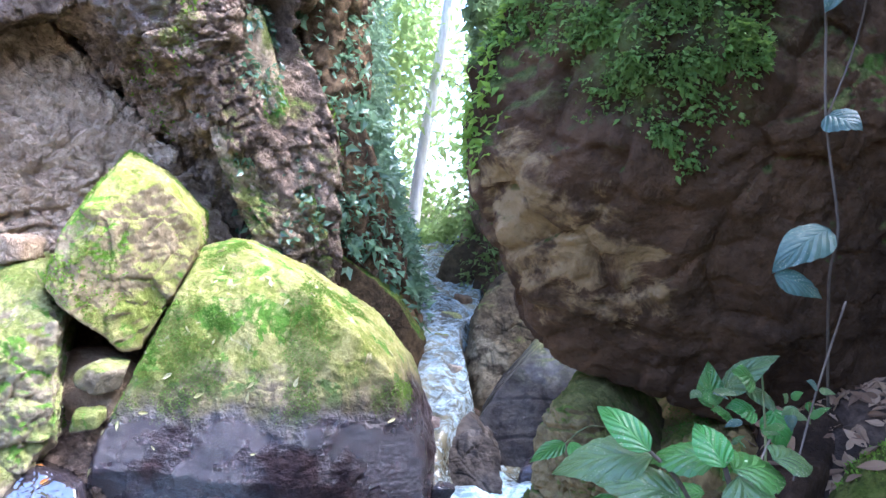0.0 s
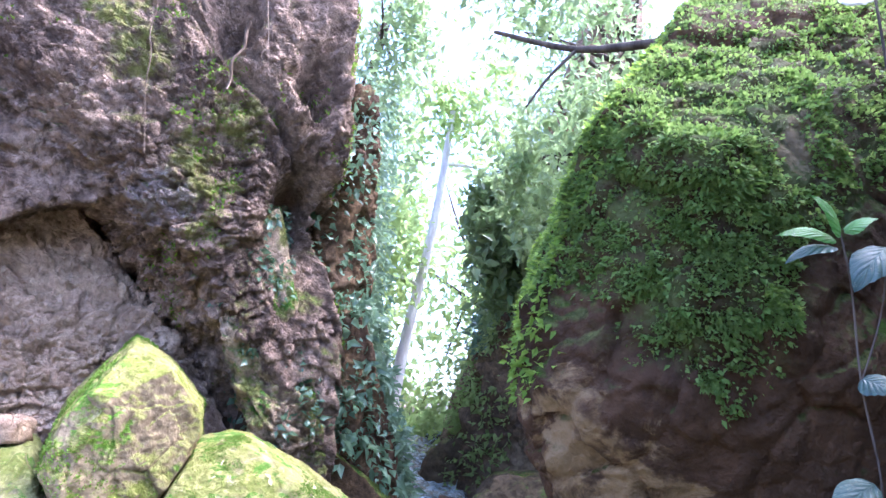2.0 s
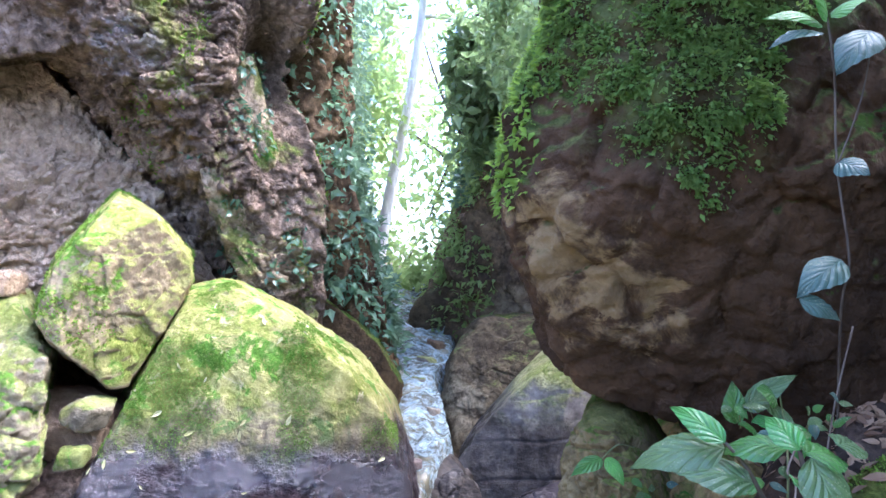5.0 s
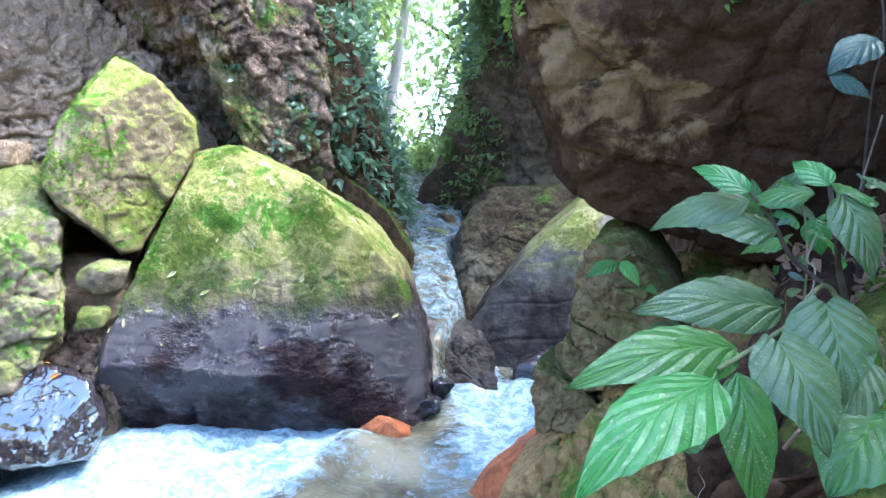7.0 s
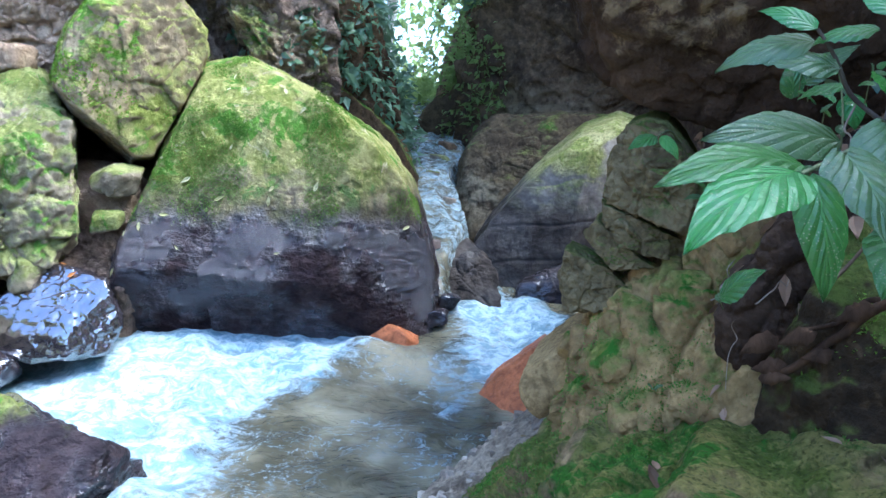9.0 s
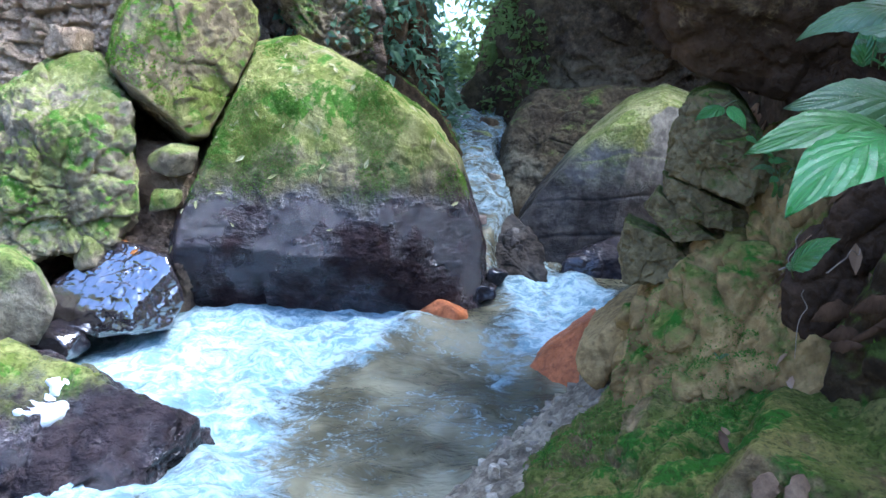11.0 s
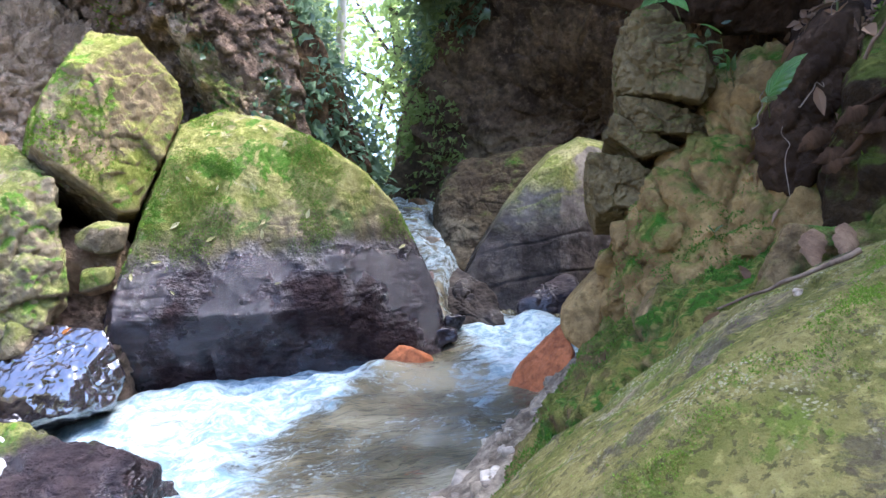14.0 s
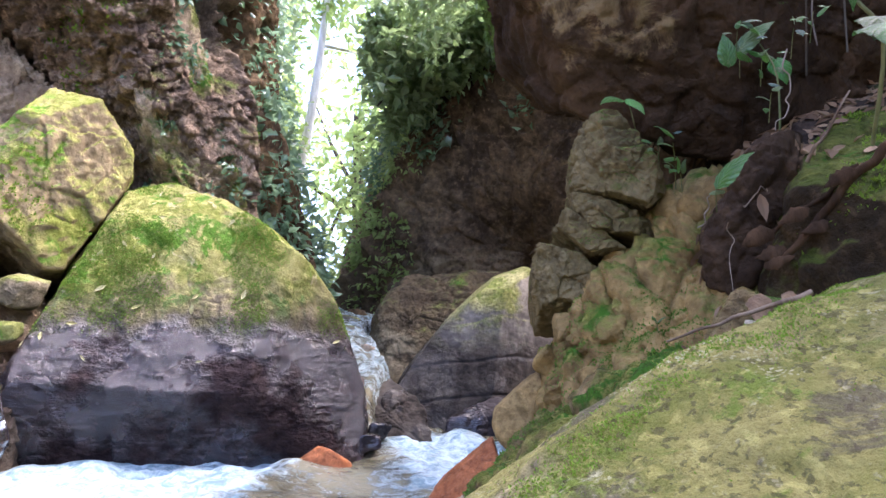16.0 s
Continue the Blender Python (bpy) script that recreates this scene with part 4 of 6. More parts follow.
p, n = scatter_on(ROCKS["cliff_far_low"], 13000, RNG, lambda m, nn: (m[:, 1] < 6.6) * (0.1 + ramp(fbm(m / 0.4, 3, 5), -0.2, 0.25)) * ramp(m[:, 2], 0.7, 1.1))
leaves("ivy", M_IVY, p + n * RNG.uniform(0, 0.12, (len(p), 1)), n, 0.078, 0.040, "glossy dark leaves thick on the lower cliff", "ivy", 11, droop=0.5)
p, n = scatter_on(ROCKS["far_right"], 15000, RNG, lambda m, nn: ramp(m[:, 2], 2.2, 2.7) * (0.015 + ramp(fbm(m / 0.5, 3, 4), -0.1, 0.3)))
leaves("ivy", M_IVY, p + n * RNG.uniform(0, 0.25, (len(p), 1)), n, 0.08, 0.045, "dark leafy shrubs growing over the far cliff", "ivy", 2, droop=0.4)
p, n = scatter_on(ROCKS["far_right_end"], 6000, RNG, lambda m, nn: ramp(m[:, 2], 0.9, 1.6))
leaves("creeper", M_CANOPY, p + n * RNG.uniform(0, 0.3, (len(p), 1)), n, 0.08, 0.04, "bright green leaves on the sunlit bend", "creeper", 3)
p, n = scatter_on(ROCKS["far_right"], 2600, RNG, lambda m, nn: (nn[:, 0] < -0.35) * (m[:, 0] < 0.34 + 0.09 * m[:, 2]) * (m[:, 2] > 1.0) * (0.05 + ramp(fbm(m / 0.3, 3, 14), -0.15, 0.2)))
leaves("creeper", M_CANOPY, p + n * RNG.uniform(0, 0.16, (len(p), 1)), n, 0.065, 0.034, "leafy creeper along the edge of the hollowed cliff", "creeper", 13, droop=0.5)
# ferns on the great overhanging boulder
def fern_area(m, nn):
    thin = (1 - 0.55 * ramp(nn[:, 2], 0.3, 0.7)) * (1 - 0.5 * ramp(m[:, 0], 0.85, 1.15)) * (1 - 0.55 * ramp(m[:, 2], 2.25, 2.6))
    x = m[:, 0]
    line = np.interp(x, (0.2, 0.36, 0.6, 0.7, 0.75, 0.95, 1.3), (2.12, 1.92, 1.78, 1.86, 2.15, 2.3, 2.5)) + 0.10 * fbm(m / 0.2, 3, 8)
    bare = np.exp(-(((x - 0.74) / 0.09) ** 2 + ((m[:, 2] - 2.38) / 0.2) ** 2))
    return ramp(m[:, 2], line - 0.05, line + 0.05) * (m[:, 1] < 2.6) * (0.10 + ramp(fbm(m * np.array((1.0, 1.0, 2.2)) / 0.075, 3, 9), -0.12, 0.22)) * (0.5 + ramp(fbm(m / 0.2, 2, 39), -0.3, 0.1)) * np.maximum(0.03, 1 - 1.2 * bare) * thin


p, n = scatter_on(ROCKS["over"], 95000, RNG, fern_area)
leaves("fern_mat", M_FERN, p + n * 0.004, n, 0.0125, 0.009, "mat of small green ferns covering the overhanging boulder", "fern", 4, droop=0.25, spread=0.45)

p, n = scatter_on(ROCKS["over"], 12000, RNG, lambda m, nn: fern_area(m, nn) * ramp(fbm(m / 0.07, 3, 19), -0.1, 0.3))
leaves("fern_fronds", M_FROND, p + n * 0.004, n, 0.020, 0.010, "brighter fern fronds standing out of the green mat", "fern", 7, droop=0.45, spread=0.5)

p, n = scatter_on(ROCKS["over"], 5500, RNG, lambda m, nn: np.exp(-((m[:, 0] - np.interp(m[:, 2], (1.7, 2.1, 2.6, 3.0), (0.12, 0.2, 0.36, 0.6))) / 0.035) ** 2) * (m[:, 1] < 2.5) * (m[:, 2] > 1.75))
leaves("fern_fringe", M_FRINGE, p, n, 0.026, 0.013, "bright yellow-green fern fringe along the boulder's edge", "fern", 5, droop=0.3, spread=0.6)


def crown(centre, radius, count, rng):
    """Leaf places in uneven clumps round a crown's centre, thinned to leave gaps."""
    k = rng.normal(0, 1, (max(6, count // 60), 3))
    k /= np.linalg.norm(k, axis=1)[:, None]
    k = k * rng.uniform(0.3, 1.0, (len(k), 1)) * np.array(radius)
    i = rng.integers(0, len(k), count)
    return np.array(centre) + k[i] + rng.normal(0, 0.16, (count, 3)) * np.array(radius)


def flat_normals(n):
    return np.tile(np.array((0.0, -0.3, 0.2)), (n, 1))


def tube(points, r0, r1, sides=8, bend=4):
    """Vertices and quads of a tapered stem along smoothed points."""
    pts = [Vector(p) for p in points]
    path = []
    for i in range(len(pts) - 1):
        a, b, c, d = pts[max(0, i - 1)], pts[i], pts[i + 1], pts[min(len(pts) - 1, i + 2)]
        for s in range(bend):
            t = s / bend
            path.append(0.5 * ((2 * b) + (c - a) * t + (2 * a - 5 * b + 4 * c - d) * t * t + (3 * b - a - 3 * c + d) * t ** 3))
    path.append(pts[-1])
    v, f = [], []
    for i, p in enumerate(path):
        d = (path[min(i + 1, len(path) - 1)] - path[max(i - 1, 0)]).normalized()
        u = d.cross(Vector((0.31, 0.87, 0.38))).normalized()
        w = d.cross(u)
        r = r0 + (r1 - r0) * i / (len(path) - 1)
        for s in range(sides):
            a = 2 * math.pi * s / sides
            rr = r * (1 + 0.12 * noise.noise(p * 30 + u * s))
            v.append(p + (u * math.cos(a) + w * math.sin(a)) * rr)
    for i in range(len(path) - 1):
        for s in range(sides):
            t = (s + 1) % sides
            f.append((i * sides + s, i * sides + t, (i + 1) * sides + t, (i + 1) * sides + s))
    return np.array([p[:] for p in v]), np.array(f)


def wiggle(pts, amp, seed):
    """The same line with small kinks between its points."""
    rng = np.random.default_rng(seed)
    out = []
    for a, b in zip(pts[:-1], pts[1:]):
        for s in (0, 0.33, 0.67):
            out.append(tuple(np.array(a) + (np.array(b) - np.array(a)) * s + rng.normal(0, amp, 3) * (len(out) > 0)))
    return out + [tuple(pts[-1])]


def part(name, v, f, material, parent, label="", smooth=True, attrs=()):
    """One mesh under a thing, given in world places."""
    o = np.array(parent.matrix_basis.translation)
    if parent.parent:
        o = o + np.array(parent.parent.matrix_basis.translation)
    ob = new(name, mesh_of(name, np.asarray(v) - o, f, material, smooth, attrs))
    ob.parent = parent
    return tagged(ob, label)


def thing(name, place, label, category, group=""):
    ob = new(name)
    ob.location = place
    return tagged(ob, label, category, group)


def bark_mat(name, a, b):
    k = Mat(name)
    n = k.noise(14, 6, 0.65, stretch=(1, 1, 0.25))
    k.put(k.b.inputs["Base Color"], k.mix(k.step(n, 0.35, 0.65), a, b))
    k.b.inputs["Roughness"].default_value = 0.9
    k.b.inputs["Specular IOR Level"].default_value = 0.12
    k.put(k.b.inputs["Normal"], k.bump(n, 0.02, 0.8))
    return k.m


M_LEAFY = leaf_mat("shade_leaves", (0.10, 0.155, 0.06), (0.26, 0.35, 0.15), 0.35, 0.45)
M_BARK = bark_mat("dark_bark", (0.05, 0.04, 0.03), (0.12, 0.10, 0.075))
M_TWIG = bark_mat("dry_twig", (0.10, 0.07, 0.045), (0.26, 0.19, 0.125))
M_PALEBARK = bark_mat("pale_bark", (0.55, 0.52, 0.46), (0.78, 0.75, 0.70))


def tree(base, top, r0, crowns, bark, label, seed, size=0.13, limbs=5, foliage=M_CANOPY):
    """A trunk with limbs and a ragged crown of leaves."""
    rng = np.random.default_rng(seed)
    t = thing("tree", base, label, "tree")
    b, e = np.array(base), np.array(top)
    mids = [b + (e - b) * s + rng.normal(0, 0.05, 3) * (0 < s < 1) for s in (0, 0.33, 0.66, 1)]
    part("trunk", *tube(mids, r0, r0 * 0.45, 10), bark, t)
    pts = []
    for c, r, cnt in crowns:
        for s in range(limbs):
            a = b + (e - b) * rng.uniform(0.5, 1)
            d = np.array(c) + rng.normal(0, 0.5, 3) * np.array(r)
            part("limb", *tube((a, (a + d) / 2 + rng.normal(0, 0.1, 3), d), r0 * 0.3, r0 * 0.08, 6), bark, t)
        pts.append(crown(c, r, cnt, rng))
    p = np.concatenate(pts)
    v, f = leaf_cloud(p, flat_normals(len(p)), size, size * 0.5, rng, droop=0.4)
    part("crown", v, f, foliage, t, smooth=False)


tree((-0.95, 9.4, 0.6), (-0.25, 9.3, 6.0), 0.10, (((-0.1, 9.6, 6.2), (1.2, 1.0, 1.0), 1800), ((-1.3, 9.2, 3.6), (0.7, 0.9, 1.5), 2200)), M_PALEBARK, "slender pale-barked tree leaning over the bright gap", 31, limbs=1)
tree((1.6, 10.5, 0.8), (1.3, 10.2, 5.0), 0.14, (((1.1, 10.0, 4.4), (0.9, 1.0, 1.8), 3500),), M_BARK, "leafy green tree on the sunlit bank", 32)
tree((0.6, 14.0, 1.0), (0.5, 14.0, 6.0), 0.2, (((0.3, 13.8, 4.5), (2.2, 1.4, 2.6), 2200),), M_BARK, "far yellow-green tree at the end of the ravine", 33, size=0.2)
tree((-2.2, 11.5, 1.0), (-1.8, 11.2, 5.5), 0.15, (((-1.5, 11.0, 4.6), (1.1, 1.0, 2.2), 3000),), M_BARK, "leafy tree beyond the ivy wall", 34, size=0.15)
tree((2.3, 6.6, 2.4), (1.6, 6.2, 5.2), 0.12, (((1.1, 6.0, 4.4), (0.9, 0.9, 1.0), 1300), ((0.7, 5.6, 5.6), (1.1, 0.9, 0.7), 800), ((0.30, 5.5, 2.90), (0.34, 0.45, 0.45), 1200), ((0.22, 5.6, 3.45), (0.30, 0.45, 0.35), 1500), ((0.60, 5.4, 3.20), (0.45, 0.4, 0.35), 3000), ((1.0, 5.2, 3.40), (0.4, 0.35, 0.3), 2000)), M_BARK, "dark leafy tree on top of the far cliff", 35, size=0.10, foliage=M_LEAFY)
tree((-1.6, 7.8, 4.5), (-1.0, 7.2, 6.4), 0.09, (((-0.85, 6.8, 5.4), (0.5, 0.9, 1.2), 1800),), M_BARK, "leafy tree leaning out from the cliff top", 36, size=0.10, foliage=M_LEAFY)

for c, r, cnt in (((-0.35, 8.6, 1.35), (0.6, 0.5, 0.5), 1800), ((0.7, 9.0, 1.7), (0.7, 0.5, 0.8), 2200), ((0.15, 10.2, 1.6), (0.9, 0.5, 0.7), 2200), ((-1.0, 10.6, 2.0), (0.9, 0.6, 0.9), 2200)):
    p = crown(c, r, cnt, RNG)
    sh = thing("shrub", (c[0], c[1], c[2] - r[2]), "bright green shrub on the sunlit bank", "shrub", "shrubs at the bend")
    for s in range(5):
        part("stem", *tube((np.array((c[0], c[1], c[2] - r[2] - 0.3)), np.array(c) + RNG.normal(0, 0.4, 3) * np.array(r)), 0.015, 0.006, 6), M_BARK, sh)
    part("foliage", *leaf_cloud(p, flat_normals(len(p)), 0.10, 0.05, RNG, droop=0.3), M_CANOPY, sh, smooth=False)

# out-of-view tree, its crowns added only to shade the right bank
tree((3.2, 0.4, 1.8), (3.1, 0.5, 4.2), 0.09, (((1.8, 0.5, 3.5), (0.9, 1.0, 0.45), 5000), ((2.7, 0.7, 3.9), (0.7, 1.0, 0.5), 4000), ((3.2, 0.3, 4.3), (1.0, 1.3, 0.6), 6000), ((2.0, 0.3, 3.1), (0.8, 0.9, 0.35), 7000), ((1.9, 0.6, 2.4), (0.45, 0.4, 0.25), 3500)), M_BARK, "unseen tree added to shade the right bank", 37, size=0.12)

# the tree on the great boulder, with its bare branch over the gap
t = thing("tree", (1.35, 3.0, 3.3), "dark tree on the overhanging boulder with a bare branch", "tree")
part("trunk", *tube(((1.45, 3.0, 3.2), (1.22, 3.0, 3.85), (1.1, 3.05, 4.5)), 0.07, 0.05, 10), M_BARK, t)
part("limb", *tube(((1.25, 3.0, 3.6), (0.98, 3.02, 3.63), (0.55, 3.3, 3.72), (0.10, 3.6, 3.98)), 0.035, 0.012, 8), M_BARK, t)
part("limb", *tube(((0.55, 3.3, 3.72), (0.40, 3.3, 3.55), (0.28, 3.35, 3.38)), 0.012, 0.005, 6), M_BARK, t)
p = np.concatenate((crown((0.5, 3.6, 4.3), (0.7, 0.6, 0.35), 1300, RNG), crown((1.0, 4.2, 3.9), (0.5, 0.6, 0.5), 1500, RNG), crown((0.45, 4.6, 3.4), (0.35, 0.6, 0.6), 1500, RNG)))
v, f = leaf_cloud(p, flat_normals(len(p)), 0.07, 0.035, RNG, droop=0.4)
part("crown", v, f, M_LEAFY, t, smooth=False)


# ---- broad-leaved plants ----
def broad_mat(name, a, b, gloss=0.35):
    """A glossy leaf blade with pale arching veins and worn spots."""
    k = Mat(name)
    au, av = k.node("ShaderNodeAttribute"), k.node("ShaderNodeAttribute")
    au.attribute_name, av.attribute_name = "along", "across"
    u, v = au.outputs["Fac"], av.outputs["Fac"]
    w = k.math("ABSOLUTE", v)
    bow = k.math("SUBTRACT", u, k.math("MULTIPLY", k.math("POWER", w, 0.7), 0.42))
    fan = k.math("FRACT", k.math("MULTIPLY", bow, 6.0))
    vein = k.math("MAXIMUM", k.step(k.math("ABSOLUTE", k.math("SUBTRACT", fan, 0.5)), 0.09, 0.02), k.step(w, 0.06, 0.02))
    cell = k.node("ShaderNodeTexVoronoi")
    cell.inputs["Scale"].default_value = 230
    k.put(cell.inputs["Vector"], k.pos.outputs["Position"])
    spots = k.math("MULTIPLY", k.step(cell.outputs["Distance"], 0.32, 0.20), k.step(k.noise(24, 4, 0.7), 0.47, 0.60))
    rust = k.step(k.noise(16, 6, 0.7, distort=0.5), 0.58, 0.70)
    col = k.mix(k.noise(9, 4), a, b)
    col = k.mix(k.math("MULTIPLY", k.step(k.noise(60, 4, 0.7), 0.52, 0.65), 0.4), col, tuple(c * 0.5 for c in a))
    col = k.mix(k.math("MULTIPLY", rust, 0.45), col, (0.16, 0.15, 0.05))
    col = k.mix(k.math("MULTIPLY", vein, 0.28), col, tuple(min(1, c * 1.9) for c in b))
    col = k.mix(k.math("MULTIPLY", spots, 0.75), col, (0.38, 0.38, 0.22))
    k.put(k.b.inputs["Base Color"], col)
    k.put(k.b.inputs["Roughness"], k.mixf(k.noise(30, 4), gloss + 0.04, gloss + 0.26))
    k.put(k.b.inputs["Normal"], k.bump(k.math("SUBTRACT", k.math("ABSOLUTE", k.math("SUBTRACT", fan, 0.5)), k.math("SUBTRACT", k.math("MULTIPLY", vein, 0.3), k.math("MULTIPLY", k.noise(70, 4, 0.65, distort=0.4), 0.9))), 0.005, 0.75))
    k.b.inputs["Specular IOR Level"].default_value = 0.6
    tr = k.node("ShaderNodeBsdfTranslucent")
    k.put(tr.inputs["Color"], k.mix(0.5, col, tuple(min(1, c * 2.5) for c in b)))
    mx = k.node("ShaderNodeMixShader")
    mx.inputs[0].default_value = 0.22
    k.put(mx.inputs[1], k.b.outputs[0])
    k.put(mx.inputs[2], tr.outputs[0])
    k.put(k.out.inputs["Surface"], mx.outputs[0])
    return k.m


M_BROAD = broad_mat("broad_leaf", (0.046, 0.130, 0.022), (0.085, 0.215, 0.038), 0.18)
M_FRESH = broad_mat("fresh_leaf", (0.07, 0.22, 0.03), (0.13, 0.33, 0.05))
M_DULL = broad_mat("old_leaf", (0.062, 0.118, 0.034), (0.11, 0.178, 0.055), 0.22)
M_FRESH_DARK = broad_mat("bright_leaf", (0.045, 0.175, 0.030), (0.085, 0.27, 0.052), 0.16)
M_BLUE = broad_mat("blue_green_leaf", (0.04, 0.085, 0.062), (0.075, 0.14, 0.10), 0.3)
M_MOSS = leaf_mat("moss_tufts", (0.12, 0.21, 0.02), (0.22, 0.34, 0.045), 0.8, 0.2)
M_MOSSDARK = leaf_mat("dark_moss_tufts", (0.07, 0.15, 0.014), (0.14, 0.25, 0.035), 0.8, 0.2)
M_MOSSMID = leaf_mat("green_moss_tufts", (0.10, 0.18, 0.02), (0.19, 0.29, 0.045), 0.8, 0.25)
M_DEAD = leaf_mat("dead_leaf", (0.15, 0.090, 0.052), (0.42, 0.28, 0.165), 0.8, 0.1)
M_YELLOW = leaf_mat("fallen_leaf", (0.35, 0.32, 0.12), (0.55, 0.50, 0.28), 0.7, 0.2)
M_ORANGELEAF = leaf_mat("orange_leaf", (0.45, 0.16, 0.04), (0.55, 0.25, 0.06), 0.6, 0.2)
M_DRYLEAF = bark_mat("dry_grey_leaf", (0.11, 0.068, 0.038), (0.27, 0.18, 0.10))
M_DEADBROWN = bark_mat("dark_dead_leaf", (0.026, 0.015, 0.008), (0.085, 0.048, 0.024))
M_PAPER = bark_mat("bleached_leaf", (0.55, 0.52, 0.47), (0.78, 0.76, 0.72))
M_PALE = rock_mat("pale_stone", (0.62, 0.52, 0.37), (0.38, 0.31, 0.21), 0.0, pits=0.6)
M_GREYSTONE = rock_mat("grey_pebble", (0.37, 0.30, 0.21), (0.20, 0.16, 0.11), 0.0, pits=0.6, rough=0.6)
M_RUSTY = rock_mat("brown_block_rock", (0.19, 0.145, 0.12), (0.11, 0.085, 0.07), 0.0, rough=0.6, pits=0.6)
M_STEM = bark_mat("green_stem", (0.10, 0.13, 0.05), (0.22, 0.22, 0.10))


def broad_leaf(parent, base, tip, width, material, seed=0, face=(-0.15, -0.6, 0.8), heart=0.0, label=""):
    """One leaf blade from base to tip, arched along its length and folded along the midrib."""
    rng = np.random.default_rng(seed)
    b, t = np.array(base), np.array(tip)
    L = np.linalg.norm(t - b)
    d = (t - b) / L
    n = np.array(face) + rng.normal(0, 0.12, 3)
    n = n - d * (n @ d)
    n /= np.linalg.norm(n)
    s = np.cross(n, d)
    nu, nv = 19, 11
    u = np.linspace(0, 1, nu)
    prof = np.sin(np.pi * u ** (0.72 - 0.1 * heart)) ** 0.85 * (1 - 0.25 * u) * 1.18
    prof[0] = 0.02 + 0.25 * heart
    q = np.linspace(-1, 1, nv)
    U, Q = np.meshgrid(u, q, indexing="ij")
    W = prof[:, None] * Q * width / 2
    arch = 0.10 * L * np.sin(np.pi * U) - 0.05 * L * U ** 3
    fold = 0.16 * np.abs(W) - 0.7 * W * W / width
    ripple = 0.018 * width * np.sin(2 * np.pi * (U * 6.5 - np.abs(Q) * 2.2)) * np.abs(Q) + 0.012 * width * rng.normal(0, 1, U.shape) * np.abs(Q)
    back = -heart * 0.10 * L * np.abs(Q) * np.exp(-U * 9)
    P = b + (U * L + back)[..., None] * d + W[..., None] * s + (arch + fold + ripple)[..., None] * n
    i = np.arange(nu * nv).reshape(nu, nv)
    f = np.stack((i[:-1, :-1].ravel(), i[1:, :-1].ravel(), i[1:, 1:].ravel(), i[:-1, 1:].ravel()), 1)
    return part("leaf", P.reshape(-1, 3), f, material, parent, label, attrs=(("along", U.ravel()), ("across", Q.ravel())))


def leaf_set(parent, rows, mats, heart=0.0, seed=0, face=(-0.15, -0.6, 0.8)):
    for i, (b, t, w) in enumerate(rows):
        broad_leaf(parent, b, t, w, mats[i % len(mats)], seed + i, face, heart)


PEPPER = thing("pepper_shrub", (0.62, 0.85, 0.95), "broad-leaved shrub with large glossy veined green leaves", "shrub")
part("stem", *tube(((0.68, 0.92, 0.92), (0.62, 0.80, 1.08), (0.55, 0.78, 1.15), (0.50, 0.76, 1.20), (0.43, 0.70, 1.16), (0.34, 0.64, 1.13), (0.29, 0.60, 1.12)), 0.0045, 0.003), M_STEM, PEPPER)
part("stem", *tube(((0.50, 0.76, 1.20), (0.46, 0.78, 1.24), (0.43, 0.775, 1.29), (0.391, 0.764, 1.331)), 0.004, 0.0025), M_BARK, PEPPER)
part("stem", *tube(((0.55, 0.78, 1.15), (0.51, 0.74, 1.22), (0.48, 0.70, 1.28), (0.457, 0.679, 1.341)), 0.005, 0.003), M_BARK, PEPPER)
leaf_set(PEPPER, [
    ((0.338, 0.660, 1.133), (0.103, 0.560, 1.115), 0.085),
    ((0.258, 0.519, 1.131), (0.082, 0.392, 1.060), 0.092),
    ((0.298, 0.561, 1.128), (0.316, 0.530, 0.970), 0.062)], (M_BROAD, M_FRESH_DARK, M_BROAD), seed=40)
leaf_set(PEPPER, [
    ((0.372, 0.620, 1.150), (0.395, 0.530, 1.040), 0.092),
    ((0.450, 0.660, 1.190), (0.442, 0.590, 1.080), 0.100)], (M_DULL,), heart=1.0, seed=50, face=(-0.1, -0.9, 0.5))
leaf_set(PEPPER, [
    ((0.443, 0.760, 1.167), (0.224, 0.740, 1.170), 0.085),
    ((0.549, 0.680, 1.041), (0.433, 0.600, 0.964), 0.130),
    ((0.566, 0.750, 1.092), (0.466, 0.660, 1.006), 0.068)], (M_DULL, M_BROAD), seed=55)
leaf_set(PEPPER, [
    ((0.402, 0.790, 1.318), (0.271, 0.840, 1.276), 0.072),
    ((0.430, 0.760, 1.275), (0.320, 0.790, 1.285), 0.062),
    ((0.391, 0.764, 1.331), (0.334, 0.842, 1.371), 0.040),
    ((0.470, 0.740, 1.330), (0.392, 0.790, 1.312), 0.058),
    ((0.457, 0.679, 1.341), (0.440, 0.745, 1.376), 0.040),
    ((0.470, 0.690, 1.335), (0.545, 0.730, 1.318), 0.070),
    ((0.475, 0.685, 1.330), (0.500, 0.640, 1.225), 0.062),
    ((0.520, 0.700, 1.345), (0.580, 0.740, 1.330), 0.050),
    ((0.500, 0.780, 1.270), (0.560, 0.820, 1.215), 0.060),
    ((0.480, 0.830, 1.255), (0.420, 0.860, 1.235), 0.040)], (M_DULL, M_DULL, M_FRESH_DARK, M_BROAD, M_FRESH_DARK, M_BROAD), seed=60)

